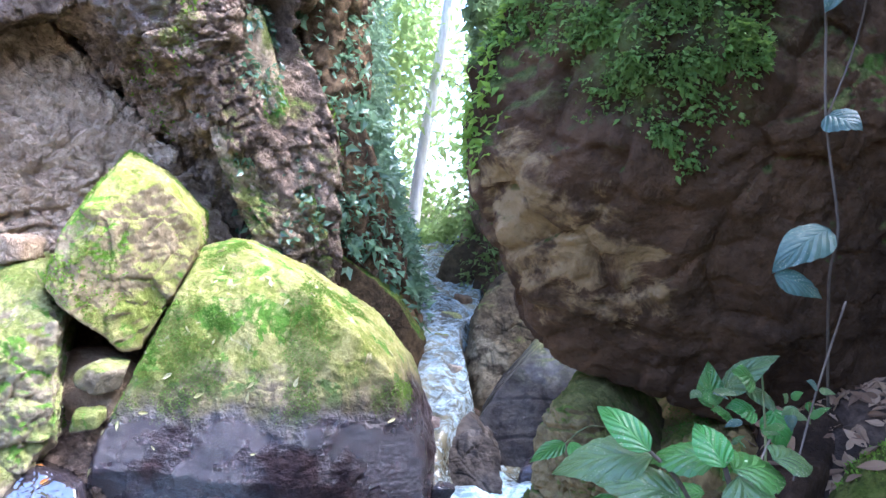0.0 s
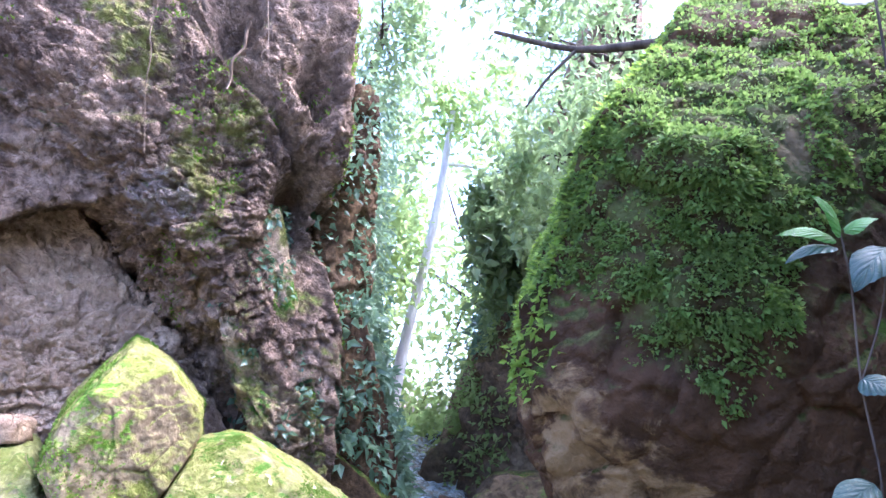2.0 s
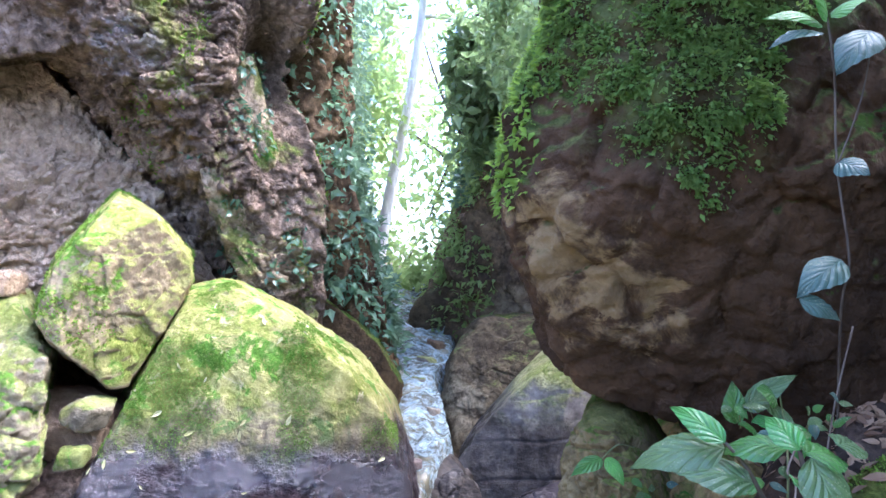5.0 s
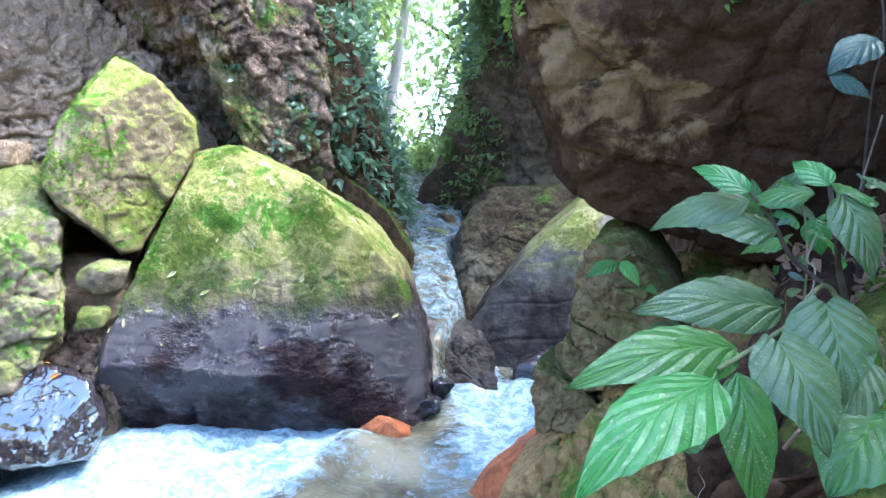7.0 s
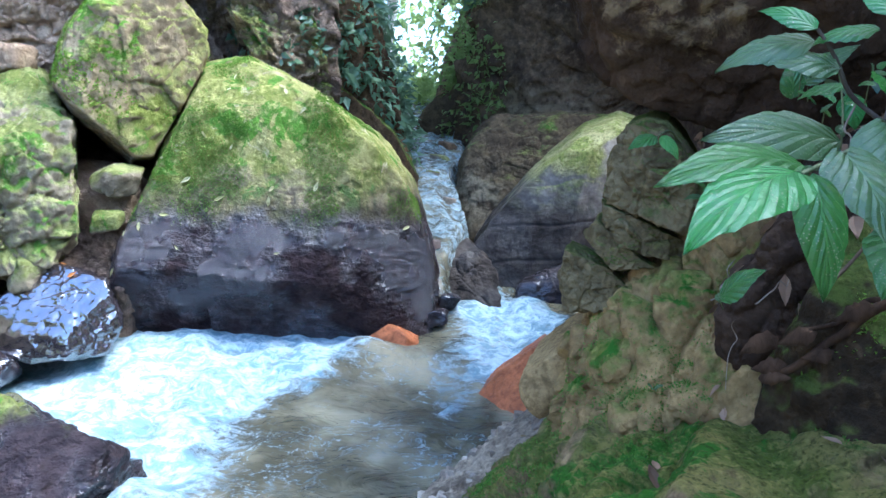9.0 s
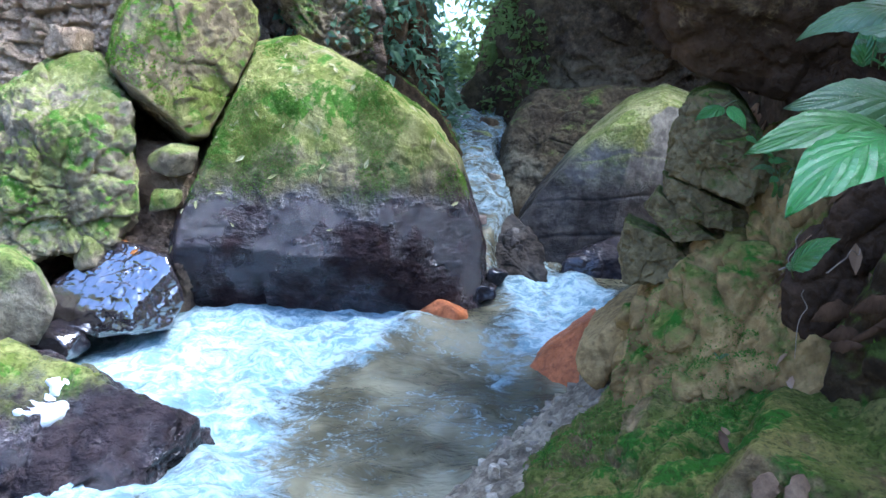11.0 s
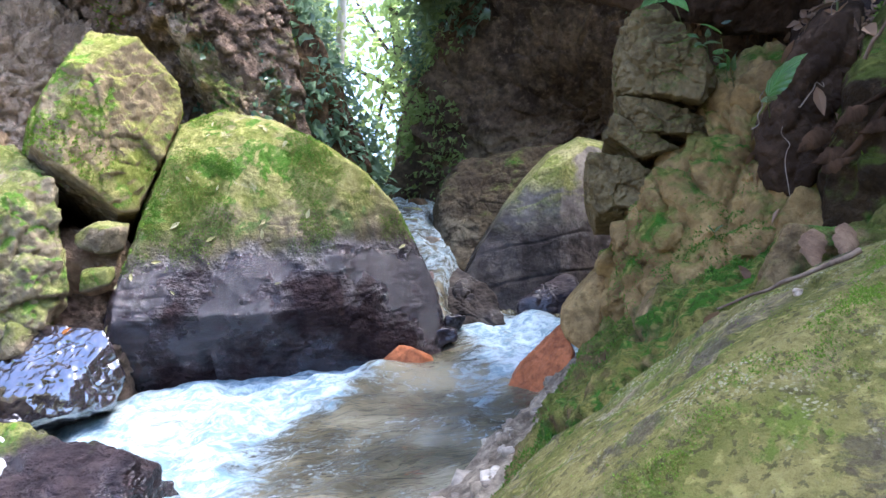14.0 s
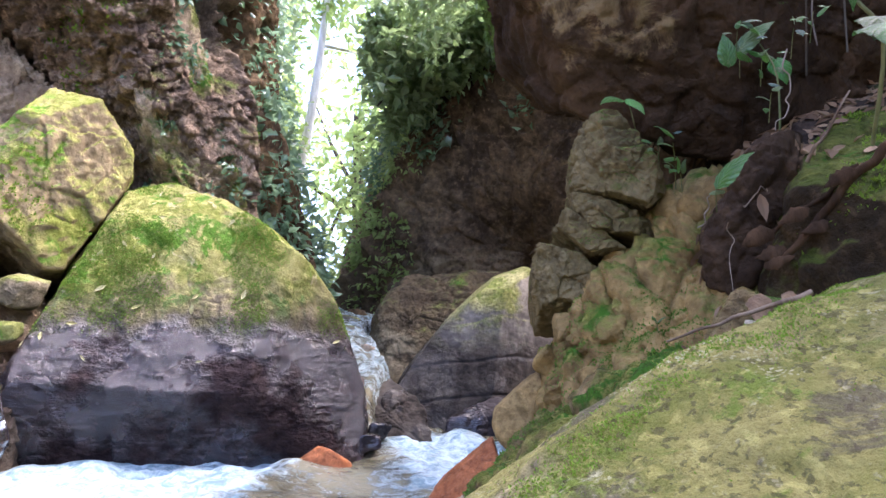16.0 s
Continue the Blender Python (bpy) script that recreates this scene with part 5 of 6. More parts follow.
SEEDLING = thing("seedling", (0.70, 1.22, 1.1), "young plant with rounded green leaves on the soil slope", "plant")
part("stem", *tube(((0.72, 1.25, 1.02), (0.71, 1.22, 1.2), (0.73, 1.30, 1.33)), 0.003, 0.002), M_STEM, SEEDLING)
leaf_set(SEEDLING, [
    ((0.697, 1.250, 1.322), (0.650, 1.235, 1.345), 0.058),
    ((0.699, 1.250, 1.262), (0.640, 1.235, 1.275), 0.056),
    ((0.656, 1.250, 1.250), (0.612, 1.235, 1.270), 0.046),
    ((0.735, 1.250, 1.263), (0.748, 1.235, 1.190), 0.056)], (M_BROAD, M_FRESH_DARK), heart=0.7, seed=80)

SPRIG = thing("sprig", (0.385, 1.43, 1.16), "sprig with two small green leaves on the cracked boulder", "plant")
part("stem", *tube(((0.47, 1.52, 1.15), (0.40, 1.41, 1.18), (0.346, 1.340, 1.164)), 0.002, 0.0015), M_STEM, SPRIG)
leaf_set(SPRIG, [((0.346, 1.340, 1.164), (0.270, 1.302, 1.136), 0.038), ((0.357, 1.340, 1.167), (0.388, 1.302, 1.115), 0.033)], (M_BROAD, M_FRESH), seed=90)

VINE = thing("climbing_plant", (0.80, 1.17, 1.5), "climbing plant with ribbed blue-green leaves and fresh tips", "plant")
part("stem", *tube(((0.86, 1.3, 1.25), (0.80, 1.18, 1.52), (0.80, 1.15, 1.62), (0.775, 1.15, 1.81), (0.77, 1.15, 2.00), (0.755, 1.15, 2.12)), 0.0028, 0.002), M_BARK, VINE)
part("stem", *tube(((0.775, 1.15, 1.81), (0.82, 1.14, 1.95), (0.85, 1.15, 2.09)), 0.002, 0.0015), M_BARK, VINE)
leaf_set(VINE, [
    ((0.755, 1.150, 2.110), (0.677, 1.100, 2.185), 0.048),
    ((0.745, 1.150, 2.101), (0.601, 1.100, 2.098), 0.037),
    ((0.763, 1.150, 2.120), (0.817, 1.120, 2.148), 0.046)], (M_FRESH,), seed=100, face=(-0.1, -0.8, 0.5))
leaf_set(VINE, [
    ((0.744, 1.150, 2.087), (0.613, 1.100, 2.040), 0.042),
    ((0.848, 1.150, 2.093), (0.747, 1.100, 1.989), 0.083),
    ((0.775, 1.150, 1.818), (0.813, 1.100, 1.787), 0.061),
    ((0.785, 1.150, 1.618), (0.669, 1.100, 1.545), 0.073),
    ((0.672, 1.100, 1.538), (0.755, 1.100, 1.500), 0.046)], (M_BLUE,), seed=110, face=(-0.2, -0.7, 0.7))

for i, rows in enumerate((
        [((0.459, 1.300, 1.052), (0.398, 1.280, 1.076), 0.032), ((0.455, 1.300, 1.030), (0.399, 1.280, 1.027), 0.020)],
        [((0.466, 1.300, 0.961), (0.454, 1.280, 1.000), 0.026), ((0.477, 1.300, 0.960), (0.476, 1.280, 0.995), 0.020)],
        [((0.405, 1.050, 0.850), (0.465, 1.000, 0.922), 0.063), ((0.41, 1.06, 0.84), (0.44, 1.09, 0.86), 0.03)],
        [((0.632, 1.300, 1.256), (0.625, 1.300, 1.351), 0.050), ((0.652, 1.300, 1.289), (0.742, 1.250, 1.375), 0.057), ((0.677, 1.300, 1.291), (0.637, 1.300, 1.304), 0.027), ((0.702, 1.300, 1.301), (0.745, 1.250, 1.257), 0.037)],
        [((0.352, 1.25, 0.585), (0.335, 1.235, 0.600), 0.018), ((0.356, 1.25, 0.585), (0.372, 1.235, 0.598), 0.018)])):
    c = np.mean([r[0] for r in rows], axis=0)
    pl = thing("small_plant", tuple(c - np.array((0, 0, 0.05))), "small green-leaved plant rooted in the mossy bank", "plant", "small plants on the bank")
    part("stem", *tube((c + np.array((0.03, 0.05, -0.03)), c + np.array((0.012, 0.02, -0.012)), c), 0.0014, 0.001, 6), M_STEM, pl)
    leaf_set(pl, rows, (M_BROAD, M_DULL), seed=120 + 10 * i)

# hanging vines and a twig on the near boulder
for pts, r, lab in ((((1.02, 1.40, 2.95), (0.98, 1.30, 2.55), (0.93, 1.22, 2.13), (0.93, 1.2, 1.75), (0.95, 1.25, 1.3)), 0.004, "thin brown vine hanging before the boulder"),
                    (((1.06, 1.40, 2.95), (1.0, 1.28, 2.5), (0.97, 1.2, 2.0), (0.98, 1.2, 1.5)), 0.003, "thin brown vine hanging before the boulder"),
                    (((0.86, 1.24, 1.48), (0.77, 1.15, 1.33), (0.69, 1.05, 1.2)), 0.0025, "brown woody vine leaning on the bank")):
    v, f = tube(pts, r, r * 0.7, 6)
    c = np.array(pts[-1])
    tagged(new("vine", mesh_of("vine", v - c, f, M_BARK)), lab, "vine").location = c
def lie_on(key, x, y):
    """The height of a rock's upper side at x, y."""
    ob = ROCKS[key]
    v = np.empty(len(ob.data.vertices) * 3, np.float32)
    ob.data.vertices.foreach_get("co", v)
    v = v.reshape(-1, 3) + np.array(ob.location)
    return float(v[np.hypot(v[:, 0] - x, v[:, 1] - y) < 0.02, 2].max())


v, f = tube(wiggle([(0.008, 0.563, 0.504), (0.062, 0.532, 0.525), (0.118, 0.508, 0.545), (0.171, 0.500, 0.561)], 0.0012, 5), 0.0015, 0.0040, 7, 3)
tagged(new("twig", mesh_of("twig", v - v[0], f, M_TWIG)), "dry brown twig lying on the mossy boulder", "twig").location = v[0]

# bleached roots and a woody branch in the crevice of the bank
M_ROOT = bark_mat("bleached_root", (0.17, 0.13, 0.09), (0.36, 0.29, 0.22))

for pts, r, lab in (
        (((0.691, 1.15, 1.239), (0.684, 1.15, 1.135), (0.674, 1.15, 1.077), (0.644, 1.16, 1.032)), 0.0022, "thin bleached root hanging over the crevice"),
        (((0.458, 1.22, 0.806), (0.489, 1.22, 0.853), (0.513, 1.24, 0.897)), 0.002, "pale root curling over the rock rib"),
        (((0.46, 1.1, 0.791), (0.46, 1.1, 0.739), (0.457, 1.1, 0.64)), 0.0012, "straight pale rootlet in the dark crevice"),
        (((0.502, 1.1, 0.829), (0.534, 1.1, 0.859), (0.576, 1.12, 0.878)), 0.0018, "pale root at the mouth of the crevice"),
        (((0.549, 0.95, 0.885), (0.606, 0.95, 0.961), (0.669, 0.95, 1.046)), 0.0045, "brown woody branch leaning on the mossy boulder")):
    v, f = tube(wiggle(pts, 0.006, int(r * 9000) + len(pts)), r, r * 0.5, 6, 3)
    c = np.array(pts[-1])
    tagged(new("root", mesh_of("root", v - c, f, M_TWIG if r > 0.004 else M_ROOT)), lab, "root").location = c

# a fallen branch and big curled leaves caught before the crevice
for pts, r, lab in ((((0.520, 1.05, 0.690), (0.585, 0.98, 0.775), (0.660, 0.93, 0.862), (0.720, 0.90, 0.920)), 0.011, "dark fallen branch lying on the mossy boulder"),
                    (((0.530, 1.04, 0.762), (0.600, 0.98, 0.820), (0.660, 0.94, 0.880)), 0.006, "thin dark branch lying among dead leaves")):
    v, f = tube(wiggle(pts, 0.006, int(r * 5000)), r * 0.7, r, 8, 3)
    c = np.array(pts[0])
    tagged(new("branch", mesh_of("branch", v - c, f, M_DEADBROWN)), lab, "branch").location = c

# rounded knobs that stand proud of the tan rib
for i, (p, r) in enumerate((((0.25, 1.77, 0.52), 0.050), ((0.24, 1.52, 0.52), 0.045), ((0.25, 1.75, 0.40), 0.050), ((0.25, 1.42, 0.51), 0.040), ((0.24, 1.55, 0.60), 0.045), ((0.29, 1.39, 0.58), 0.042),
                            ((0.29, 1.29, 0.49), 0.040), ((0.23, 1.36, 0.46), 0.036), ((0.41, 1.57, 0.78), 0.050), ((0.47, 1.44, 0.79), 0.045), ((0.30, 1.47, 0.68), 0.048), ((0.57, 1.44, 0.92), 0.045))):
    sides = [((37 * i + 52 * j) % 360 - 180, (31 * j + 17 * i) % 120 - 60, r * (0.80 + 0.05 * (j * i % 5))) for j in range(8)]
    v, f = rock_shape((p[0] + 0.4 * r, p[1] + 0.3 * r, p[2] - 0.2 * r), sides + [(0, 90, r), (0, -90, r), (0, 0, 1.2 * r), (180, 0, r), (90, 0, r), (-90, 0, r)], sub=4, edge=7, hard=0.45, rough=0.012, lump=0.06, fine=0.004, seed=820 + i)[:2]
    part("knob", v, f, M_BANK, ROCKS["rib"], "rounded tan knob")

# small ivy and moss
p, n = scatter_on(ROCKS["cliff_rib"], 1600, RNG, lambda m, nn: ramp(fbm(m / 0.25, 3, 30), 0.0, 0.3) * (m[:, 1] < 4.7))
leaves("ivy", M_IVY, p + n * 0.02, n, 0.05, 0.03, "small ivy leaves on the mossy cliff rib", "ivy", 6, droop=0.6)


def moss_on(key, count, size, mat, label, seed, keep):
    p, n = scatter_on(ROCKS[key], count, np.random.default_rng(seed), keep)
    leaves("moss", mat, p - n * 0.002, n + np.array((0, 0, 0.4)), size, size * 0.45, label, "moss", seed, droop=-0.1, spread=0.55)


BAND_X, BAND_Y = (-0.36, -0.31, -0.25, -0.21, -0.16, -0.10, -0.03, 0.08, 0.2), (0.21, 0.23, 0.23, 0.255, 0.27, 0.272, 0.285, 0.36, 0.44)


def moss_band(m):
    """A ragged strip of moss running up the near boulder and along its ridge."""
    a = m[:, 0] + 0.05 * fbm(m / 0.15, 3, 70)
    mid = np.interp(a, BAND_X, BAND_Y)
    return np.exp(-((m[:, 1] - mid) / np.interp(a, (-0.25, 0.0), (0.020, 0.032))) ** 2)


moss_on("near", 60000, 0.0036, M_MOSS, "bright green moss tufts on the near boulder", 201,
        lambda m, nn: ramp(fbm(m / 0.05, 4, 71), -0.25, 0.1) * (nn[:, 2] > 0.2) * (0.012 + moss_band(m)))
moss_on("bank", 30000, 0.007, M_MOSSDARK, "deep green moss on the rock bank", 202, lambda m, nn: ramp(fbm(m / 0.2, 4, 72), 0.0, 0.25) * (nn[:, 2] > 0.25))
moss_on("green", 14000, 0.010, M_MOSS, "bright green moss on the boulder's shoulder", 203, lambda m, nn: ramp(fbm(m / 0.2, 4, 73), -0.05, 0.2) * ramp(m[:, 2], 0.7, 0.9))
moss_on("main", 26000, 0.009, M_MOSSMID, "green moss patches on the great boulder", 204, lambda m, nn: ramp(fbm(m / 0.24, 5, 74), 0.02, 0.2) * ramp(m[:, 2], 0.65, 0.8) * (m[:, 1] < 3.7))
moss_on("block", 7000, 0.015, M_MOSS, "bright moss on the angular boulder", 205, lambda m, nn: ramp(fbm(m / 0.28, 4, 75), 0.0, 0.2) * (nn[:, 2] > 0.0))


# ---- stones, pebbles and fallen leaves ----
def stone_at(key, place, size, mat, label, seed, name="stone", group="", **kw):
    """A rounded stone with a few flat faces."""
    rng = np.random.default_rng(seed)
    cuts = [(rng.uniform(-180, 180), rng.uniform(-70, 70), size * rng.uniform(0.7, 1.1)) for _ in range(9)] + [(0, 80, size * 0.7), (0, -80, size * 0.7), (180, 0, size), (0, 0, size), (-90, 0, size), (90, 0, size)]
    cuts = [(round(a), round(b), round(c, 3)) for a, b, c in cuts]
    put_rock(key, name, mat, place, cuts, label, "stone", group=group, **{**dict(sub=4, edge=10, hard=0.7, rough=size * 0.22, lump=size, fine=size * 0.05, seed=seed), **kw})


for i, (p, s, m, lab) in enumerate((
        ((-1.70, 3.22, 0.87), 0.11, M_LEFT, "rough tan stone wedged between boulders"),
        ((-1.73, 3.12, 0.69), 0.07, M_LEFT, "small mossy stone in the dark gap"),
        ((-1.92, 3.45, 0.76), 0.24, M_CLIFF_LOW, "brown stone deep in the dark gap"),
        ((-1.47, 3.5, 1.02), 0.07, M_BLOCK, "small stone jammed under the angular boulder"),
        ((-1.52, 3.42, 0.93), 0.05, M_BLOCK, "small stone jammed under the angular boulder"),
        ((-2.45, 3.62, 1.48), 0.12, M_CLIFF_LOW, "brown stone resting behind the boulders"),
        ((-2.0, 2.9, 0.47), 0.10, M_LEFT, "grey stone between the boulders"),
        ((-2.05, 2.62, 0.10), 0.11, M_WET, "wet stone at the edge of the rapid"),
                        ((-0.12, 3.42, 0.16), 0.06, M_DARKWET, "dark wet stone beside the orange one"),
        ((-0.05, 3.6, 0.2), 0.06, M_DARKWET, "dark wet stone at the cascade"),
        ((-0.16, 4.92, 0.82), 0.06, M_GREY, "pale stone in the upper stream"),
        ((-0.27, 4.18, 0.52), 0.075, M_DARKWET, "dark wet stone splitting the upper stream"),
        ((-0.21, 4.05, 0.47), 0.05, M_DARKWET, "dark wet stone splitting the upper stream"),
        ((-0.14, 4.0, 0.46), 0.04, M_RUSTY, "brown pebble at the lip of the cascade"),
        ((-0.04, 4.55, 0.66), 0.06, M_GREYSTONE, "grey stone in the upper stream"),
        ((-0.10, 5.3, 0.90), 0.08, M_GREY, "pale stone at the bend"),
        ((-0.02, 5.7, 0.98), 0.10, M_DARK, "dark stone at the bend"),
        ((0.24, 1.93, 0.20), 0.06, M_GREYSTONE, "grey stone below the rounded rock"),
        ((0.19, 1.86, 0.13), 0.07, M_BANK, "rounded tan rock at the pool's edge"),
        ((0.079, 0.494, lie_on("near", 0.079, 0.494) + 0.001), 0.0055, M_PALE, "white pebble on the near boulder"))):
    stone_at("stone%d" % i, p, s, m, lab, 400 + i, group="stones in the ravine")

PEBBLE_RNG = np.random.default_rng(77)
spots, _ = scatter_on(ROCKS["gravel"], 210, PEBBLE_RNG, lambda m, nn: (nn[:, 2] > 0.3) * (m[:, 0] < np.interp(m[:, 1], (1.2, 1.5, 2.4), (-0.25, -0.1, 0.30))))
for i, (x, y, z) in enumerate(spots):
    s = PEBBLE_RNG.uniform(0.010, 0.026) * (1.6 if i % 9 == 0 else 1)
    stone_at("pebble%d" % i, (round(x, 3), round(y, 3), round(z - 0.3 * s, 3)), s, (M_PALE, M_GREYSTONE, M_GRAVEL)[i % 3], "grey and tan pebble on the bank beside the pool", 500 + i, name="pebble", group="pebbles beside the pool", sub=3, hard=0.7)


def curled_leaf(parent, base, tip, width, material, seed):
    """A dead leaf, rolled along its length, with a ragged edge and a twisted tip."""
    rng = np.random.default_rng(seed)
    b, t = np.array(base), np.array(tip)
    L = np.linalg.norm(t - b)
    d = (t - b) / L
    n = np.array((-0.4, -0.85, 0.3)) + rng.normal(0, 0.15, 3)
    n -= d * (n @ d)
    n /= np.linalg.norm(n)
    s = np.cross(n, d)
    U, Q = np.meshgrid(np.linspace(0, 1, 15), np.linspace(-1, 1, 9), indexing="ij")
    prof = np.interp(U, (0, 0.12, 0.35, 0.6, 0.85, 1), (0.15, 0.8, 1.0, 0.72, 0.28, 0.03)) * (1 + 0.14 * rng.normal(0, 1, (15, 1)) * np.abs(Q))
    roll = Q * (1.0 + 0.5 * U)
    side = np.sin(roll) * prof * width / 2 + 0.12 * width * np.sin(3 * U) * (seed % 2 - 0.5)
    out = (np.cos(roll) - 0.5) * prof * width * 0.28 + 0.15 * L * U ** 2 + 0.02 * width * rng.normal(0, 1, U.shape)
    P = b + (U * L)[..., None] * d + side[..., None] * s + out[..., None] * n
    i = np.arange(15 * 9).reshape(15, 9)
    f = np.stack((i[:-1, :-1].ravel(), i[1:, :-1].ravel(), i[1:, 1:].ravel(), i[:-1, 1:].ravel()), 1)
    part("blade", P.reshape(-1, 3), f, material, parent)


def litter(name, key, count, size, mat, label, seed, keep):
    """Curled dead leaves lying on a rock or slope."""
    p, n = scatter_on(ROCKS[key], count, np.random.default_rng(seed), keep)
    rng = np.random.default_rng(seed + 1)
    flat = np.cross(n, rng.normal(0, 1, (count, 3)))
    flat /= np.linalg.norm(flat, axis=1)[:, None]
    side = np.cross(n, flat)
    u = np.array((0, 0.18, 0.42, 0.7, 1.0))
    wide = np.array((0.08, 0.72, 1.0, 0.66, 0.03))
    L = size * rng.uniform(0.55, 1.25, (count, 1, 1, 1))
    curl = rng.uniform(0.1, 0.9, (count, 1, 1, 1))
    tilt = rng.normal(0, 0.25, (count, 1, 1, 1))
    U, Q = u[None, :, None, None], np.array((-1.0, 0.0, 1.0))[None, None, :, None]
    W = wide[None, :, None, None] * Q * L * 0.24
    up = 0.004 + curl * np.abs(W) * 0.9 + L * 0.35 * curl * (U - 0.45) ** 2 + tilt * W + rng.normal(0, 0.02, (count, 5, 3, 1)) * L
    P = p[:, None, None] + flat[:, None, None] * (U - 0.5) * L + side[:, None, None] * W * (1 - 0.3 * curl) + n[:, None, None] * np.maximum(up, 0.002)
    v = P.reshape(-1, 3)
    g = np.arange(15).reshape(5, 3)
    f = np.stack((g[:-1, :-1].ravel(), g[1:, :-1].ravel(), g[1:, 1:].ravel(), g[:-1, 1:].ravel()), 1)
    f = (f[None] + 15 * np.arange(count)[:, None, None]).reshape(-1, 4)
    c = p.mean(axis=0)
    tagged(new(name, mesh_of(name, v - c, f, mat, smooth=False)), label, "dead leaves", "", "stuff").location = c


litter("dead_leaves", "slope", 7000, 0.05, M_DEAD, "brown curled dead leaves covering the soil slope", 301, lambda m, nn: (nn[:, 2] > 0.25) * (m[:, 0] < 2.0) * (m[:, 2] > 0.6))
litter("dead_leaves", "green", 160, 0.07, M_DEAD, "dead leaves caught behind the mossy boulder", 302, lambda m, nn: (nn[:, 2] > 0.3) * (m[:, 2] > 0.7))
litter("dead_leaves", "crevice", 45, 0.06, M_DEAD, "curled dead leaves caught in the dark crevice", 308, lambda m, nn: (nn[:, 2] > 0.0))
litter("dead_leaves", "bank", 130, 0.06, M_DEAD, "few dead leaves on the mossy bank", 303, lambda m, nn: (nn[:, 2] > 0.4))
litter("dead_leaves", "shelf", 110, 0.045, M_DEAD, "curled brown leaves on the mossy shelf", 307, lambda m, nn: (nn[:, 2] > 0.4) * (m[:, 1] < 1.3) * (0.1 + ramp(m[:, 0], 0.15, 0.4)))
litter("fallen_leaves", "main", 34, 0.045, M_YELLOW, "small yellowish fallen leaves on the great boulder", 304, lambda m, nn: (m[:, 1] < 3.6) * (m[:, 2] > 0.4) * (nn[:, 2] > 0.05))
litter("fallen_leaves", "slope", 12, 0.06, M_YELLOW, "yellow fallen leaves among the litter", 305, lambda m, nn: (nn[:, 2] > 0.3) * (m[:, 0] < 1.6))
litter("fallen_leaves", "wet", 4, 0.04, M_ORANGELEAF, "orange fallen leaves on the wet boulder", 306, lambda m, nn: (nn[:, 2] > 0.4))

# two grey curled leaves and a pale one lying on the near boulder
for i, (b, t, w) in enumerate((((0.248, 0.71, 0.585), (0.212, 0.66, 0.518), 0.042), ((0.295, 0.70, 0.588), (0.252, 0.66, 0.525), 0.038))):
    dl = thing("dead_leaf", t, "grey curled dead leaf hanging on the mossy ledge", "leaf", "dead leaves on the ledge")
    curled_leaf(dl, b, t, w, M_DRYLEAF, 700 + i)
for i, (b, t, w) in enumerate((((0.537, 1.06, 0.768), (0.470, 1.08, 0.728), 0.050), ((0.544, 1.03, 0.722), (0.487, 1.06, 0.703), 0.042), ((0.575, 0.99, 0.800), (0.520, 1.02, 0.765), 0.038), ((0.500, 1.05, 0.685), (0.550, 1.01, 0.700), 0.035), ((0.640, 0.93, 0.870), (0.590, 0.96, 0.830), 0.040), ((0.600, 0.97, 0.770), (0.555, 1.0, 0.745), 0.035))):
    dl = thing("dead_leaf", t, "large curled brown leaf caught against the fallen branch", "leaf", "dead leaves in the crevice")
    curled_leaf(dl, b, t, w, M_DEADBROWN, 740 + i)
moss_on("cliff_high", 9000, 0.03, M_MOSS, "yellow-green moss streaks on the cliff", 206,
        lambda m, nn: ramp(fbm(m @ np.array(((1.0, 0.0, 0.55), (0.0, 1.0, 0.0), (-0.55, 0.0, 0.25))) / 0.35, 3, 91), 0.12, 0.3) * (m[:, 1] < 4.6) * (nn[:, 2] > -0.35))
moss_on("cliff_top", 5000, 0.03, M_MOSS, "yellow-green moss streaks on the high cliff", 207,
        lambda m, nn: ramp(fbm(m @ np.array(((1.0, 0.0, 0.55), (0.0, 1.0, 0.0), (-0.55, 0.0, 0.25))) / 0.35, 3, 92), 0.15, 0.35) * (m[:, 1] < 4.4) * (nn[:, 2] > -0.3))
moss_on("shelf", 26000, 0.008, M_MOSSDARK, "deep green moss on the rock shelf", 208, lambda m, nn: ramp(fbm(m / 0.16, 4, 76), 0.05, 0.22) * (nn[:, 2] > 0.25))
moss_on("rib", 24000, 0.007, M_MOSSDARK, "green moss on the rock rib", 209, lambda m, nn: ramp(fbm(m / 0.25, 4, 77), 0.05, 0.25) * (nn[:, 2] > 0.1) * ramp(0.75 - m[:, 2], 0.0, 0.2))

# bleached curled leaves caught on top of the overhanging boulder
for i, (b, t, w) in enumerate((((1.02, 1.72, 3.07), (1.20, 1.74, 3.11), 0.07), ((1.10, 1.70, 3.03), (1.24, 1.74, 3.05), 0.05))):
    dl = thing("dead_leaf", t, "large bleached curled leaf caught on the ferny boulder", "leaf", "bleached leaves on the boulder")
    curled_leaf(dl, b, t, w, M_PAPER, 720 + i)

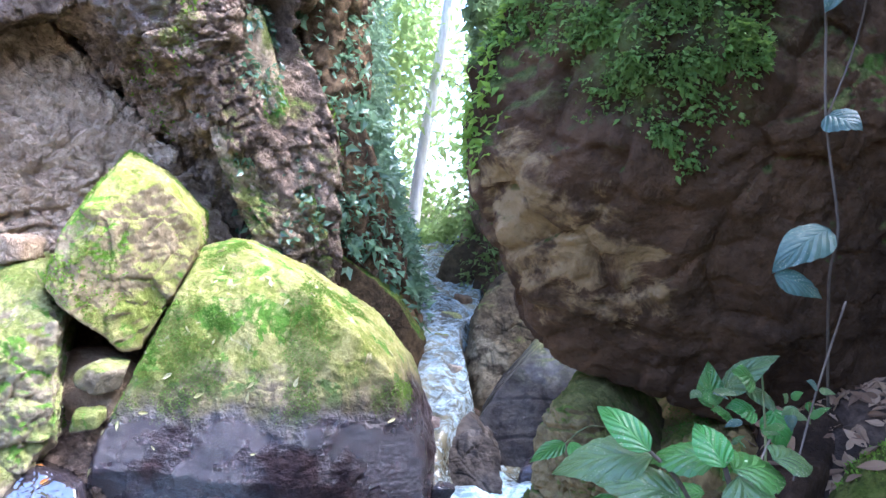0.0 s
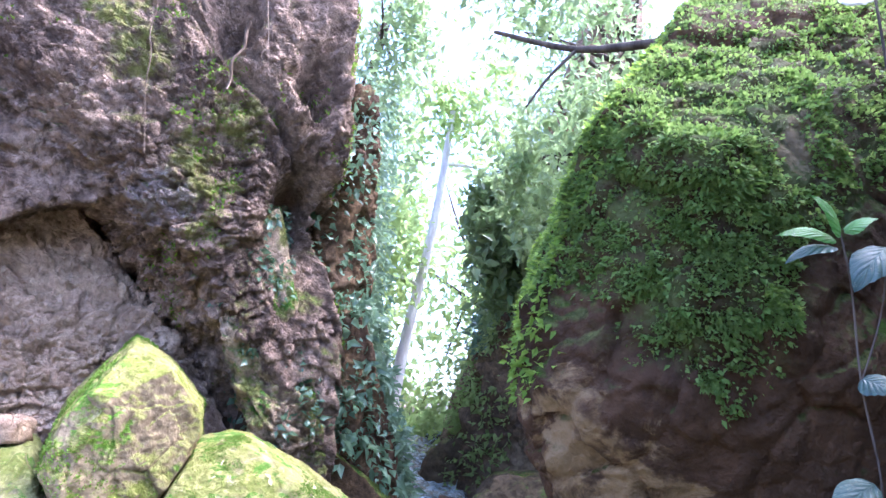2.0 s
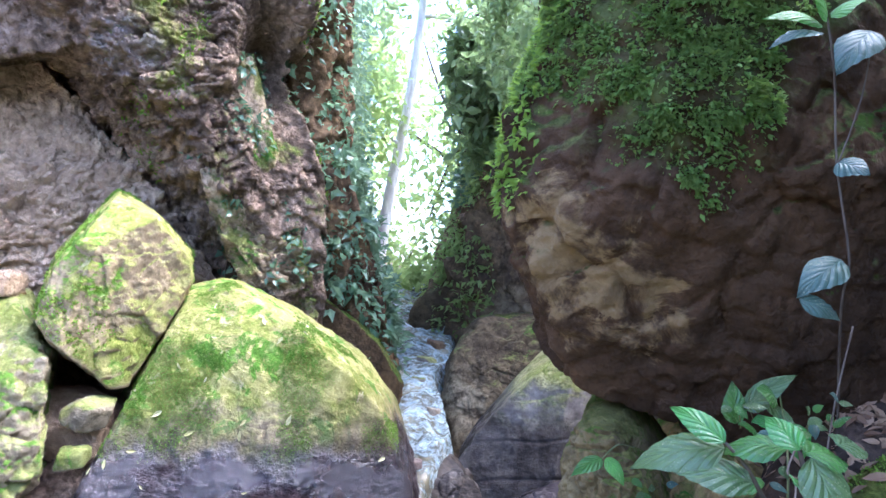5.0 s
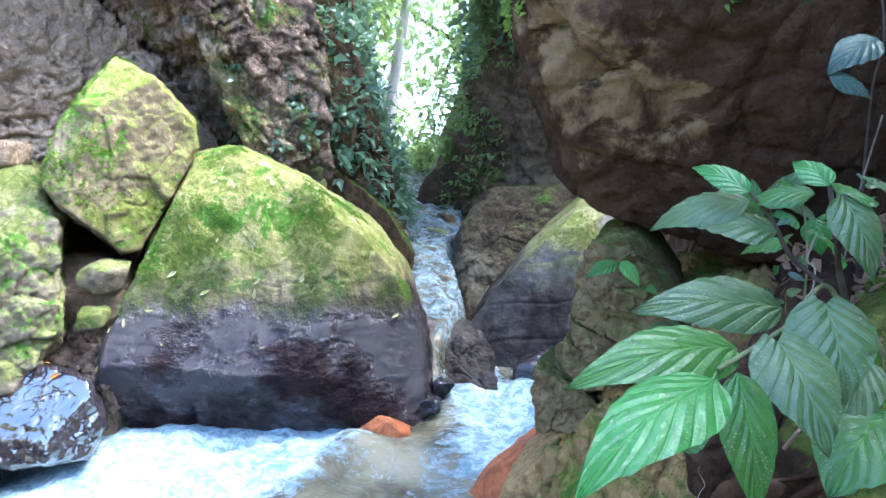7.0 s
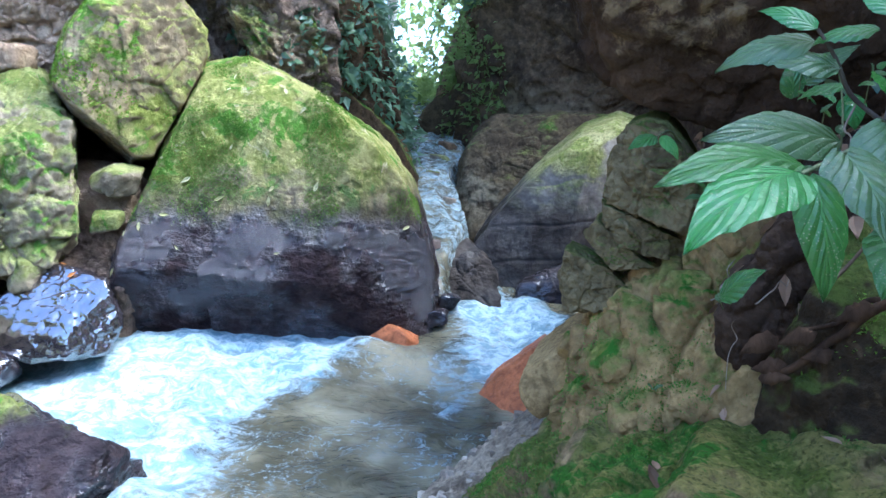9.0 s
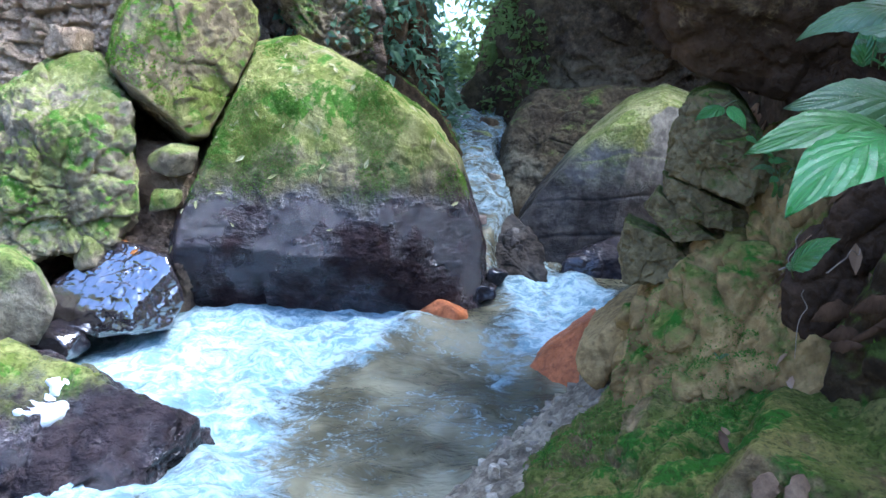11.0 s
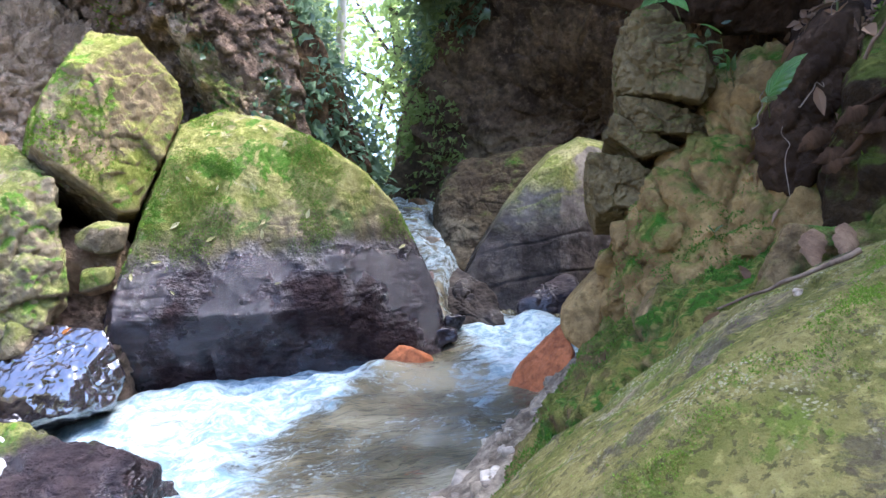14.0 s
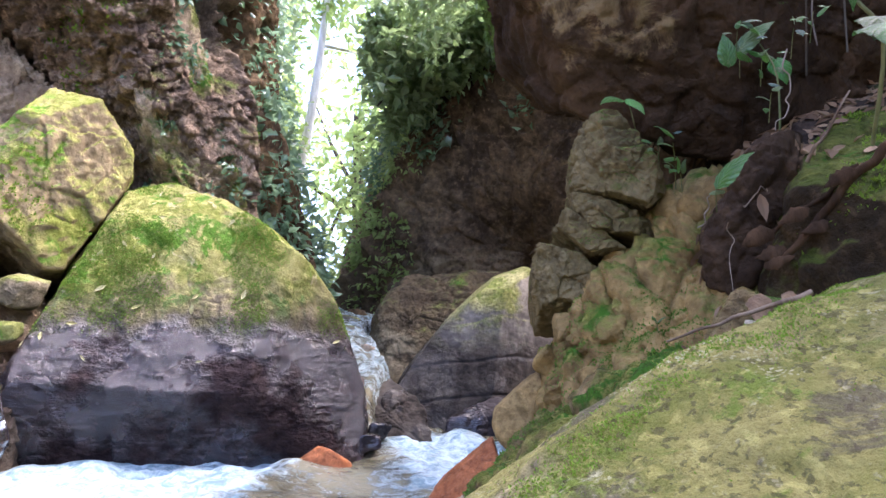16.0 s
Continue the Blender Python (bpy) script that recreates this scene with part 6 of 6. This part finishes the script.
# white lumps that paint the brightly lit facet of the near wet boulder
k = Mat("clotted_foam")
k.put(k.b.inputs["Base Color"], k.mix(k.noise(40, 5), (0.45, 0.48, 0.50), (0.72, 0.74, 0.74)))
k.put(k.b.inputs["Normal"], k.bump(k.noise(60, 5), 0.01, 0.7))
k.b.inputs["Roughness"].default_value = 0.8
M_LIT_FACET = k.m
for i, (p, s) in enumerate((((-1.615, 1.868, 0.202), 0.062), ((-1.612, 1.792, 0.146), 0.066), ((-1.612, 1.835, 0.168), 0.055), ((-1.65, 1.77, 0.15), 0.05))):
    stone_at("clot%d" % i, p, s, M_LIT_FACET, "white clot of foam on the dark wet boulder", 800 + i, name="foam_clot", group="foam on the near boulder", rough=s * 0.25, lump=s * 0.7)

# seedlings crowding the crevice
for i, c in enumerate(((0.597, 1.200, 1.305), (0.645, 1.180, 1.231), (0.716, 1.150, 1.296), (0.636, 1.150, 1.123), (0.482, 1.420, 1.080), (0.516, 1.400, 1.017), (0.734, 1.100, 1.316))):
    rng = np.random.default_rng(900 + i)
    c = np.array(c)
    pl = thing("small_plant", tuple(c), "small green-leaved seedling in the crevice of the bank", "plant", "seedlings in the crevice")
    part("stem", *tube((c + np.array((0.03, 0.06, -0.05)), c + np.array((0.01, 0.02, -0.01)), c), 0.0013, 0.0009, 6), M_STEM, pl)
    for s in range(5):
        o = c + rng.normal(0, 0.018, 3)
        d = np.array((math.cos(s * 1.3 + i), -0.5 + 0.3 * rng.random(), 0.6 * math.sin(s * 1.3 + i))) * rng.uniform(0.025, 0.048)
        broad_leaf(pl, o, o + d, rng.uniform(0.014, 0.022), (M_DULL, M_BROAD, M_BLUE)[s % 3], 910 + 10 * i + s)

# thin vines and a bleached dead root hanging on the cliff
for pts, r, m, name, lab in ((((-1.890, 3.520, 4.295), (-1.947, 3.520, 3.997), (-1.946, 3.520, 3.512), (-1.883, 3.520, 3.058)), 0.0035, M_TWIG, "vine", "thin dry vine hanging on the cliff"),
                             (((-1.310, 3.550, 4.348), (-1.290, 3.550, 3.788), (-1.252, 3.550, 3.592)), 0.0035, M_TWIG, "vine", "thin dry vine hanging on the cliff"),
                             (((-1.400, 3.600, 3.980), (-1.451, 3.600, 3.784), (-1.488, 3.600, 3.519)), 0.013, M_TWIG, "root", "bleached dead root clinging to the cliff")):
    v, f = tube(wiggle(pts, 0.012, len(pts) + 60), r, r * 0.5, 7, 3)
    c = np.array(pts[-1])
    tagged(new(name, mesh_of(name, v - c, f, m)), lab, name).location = c
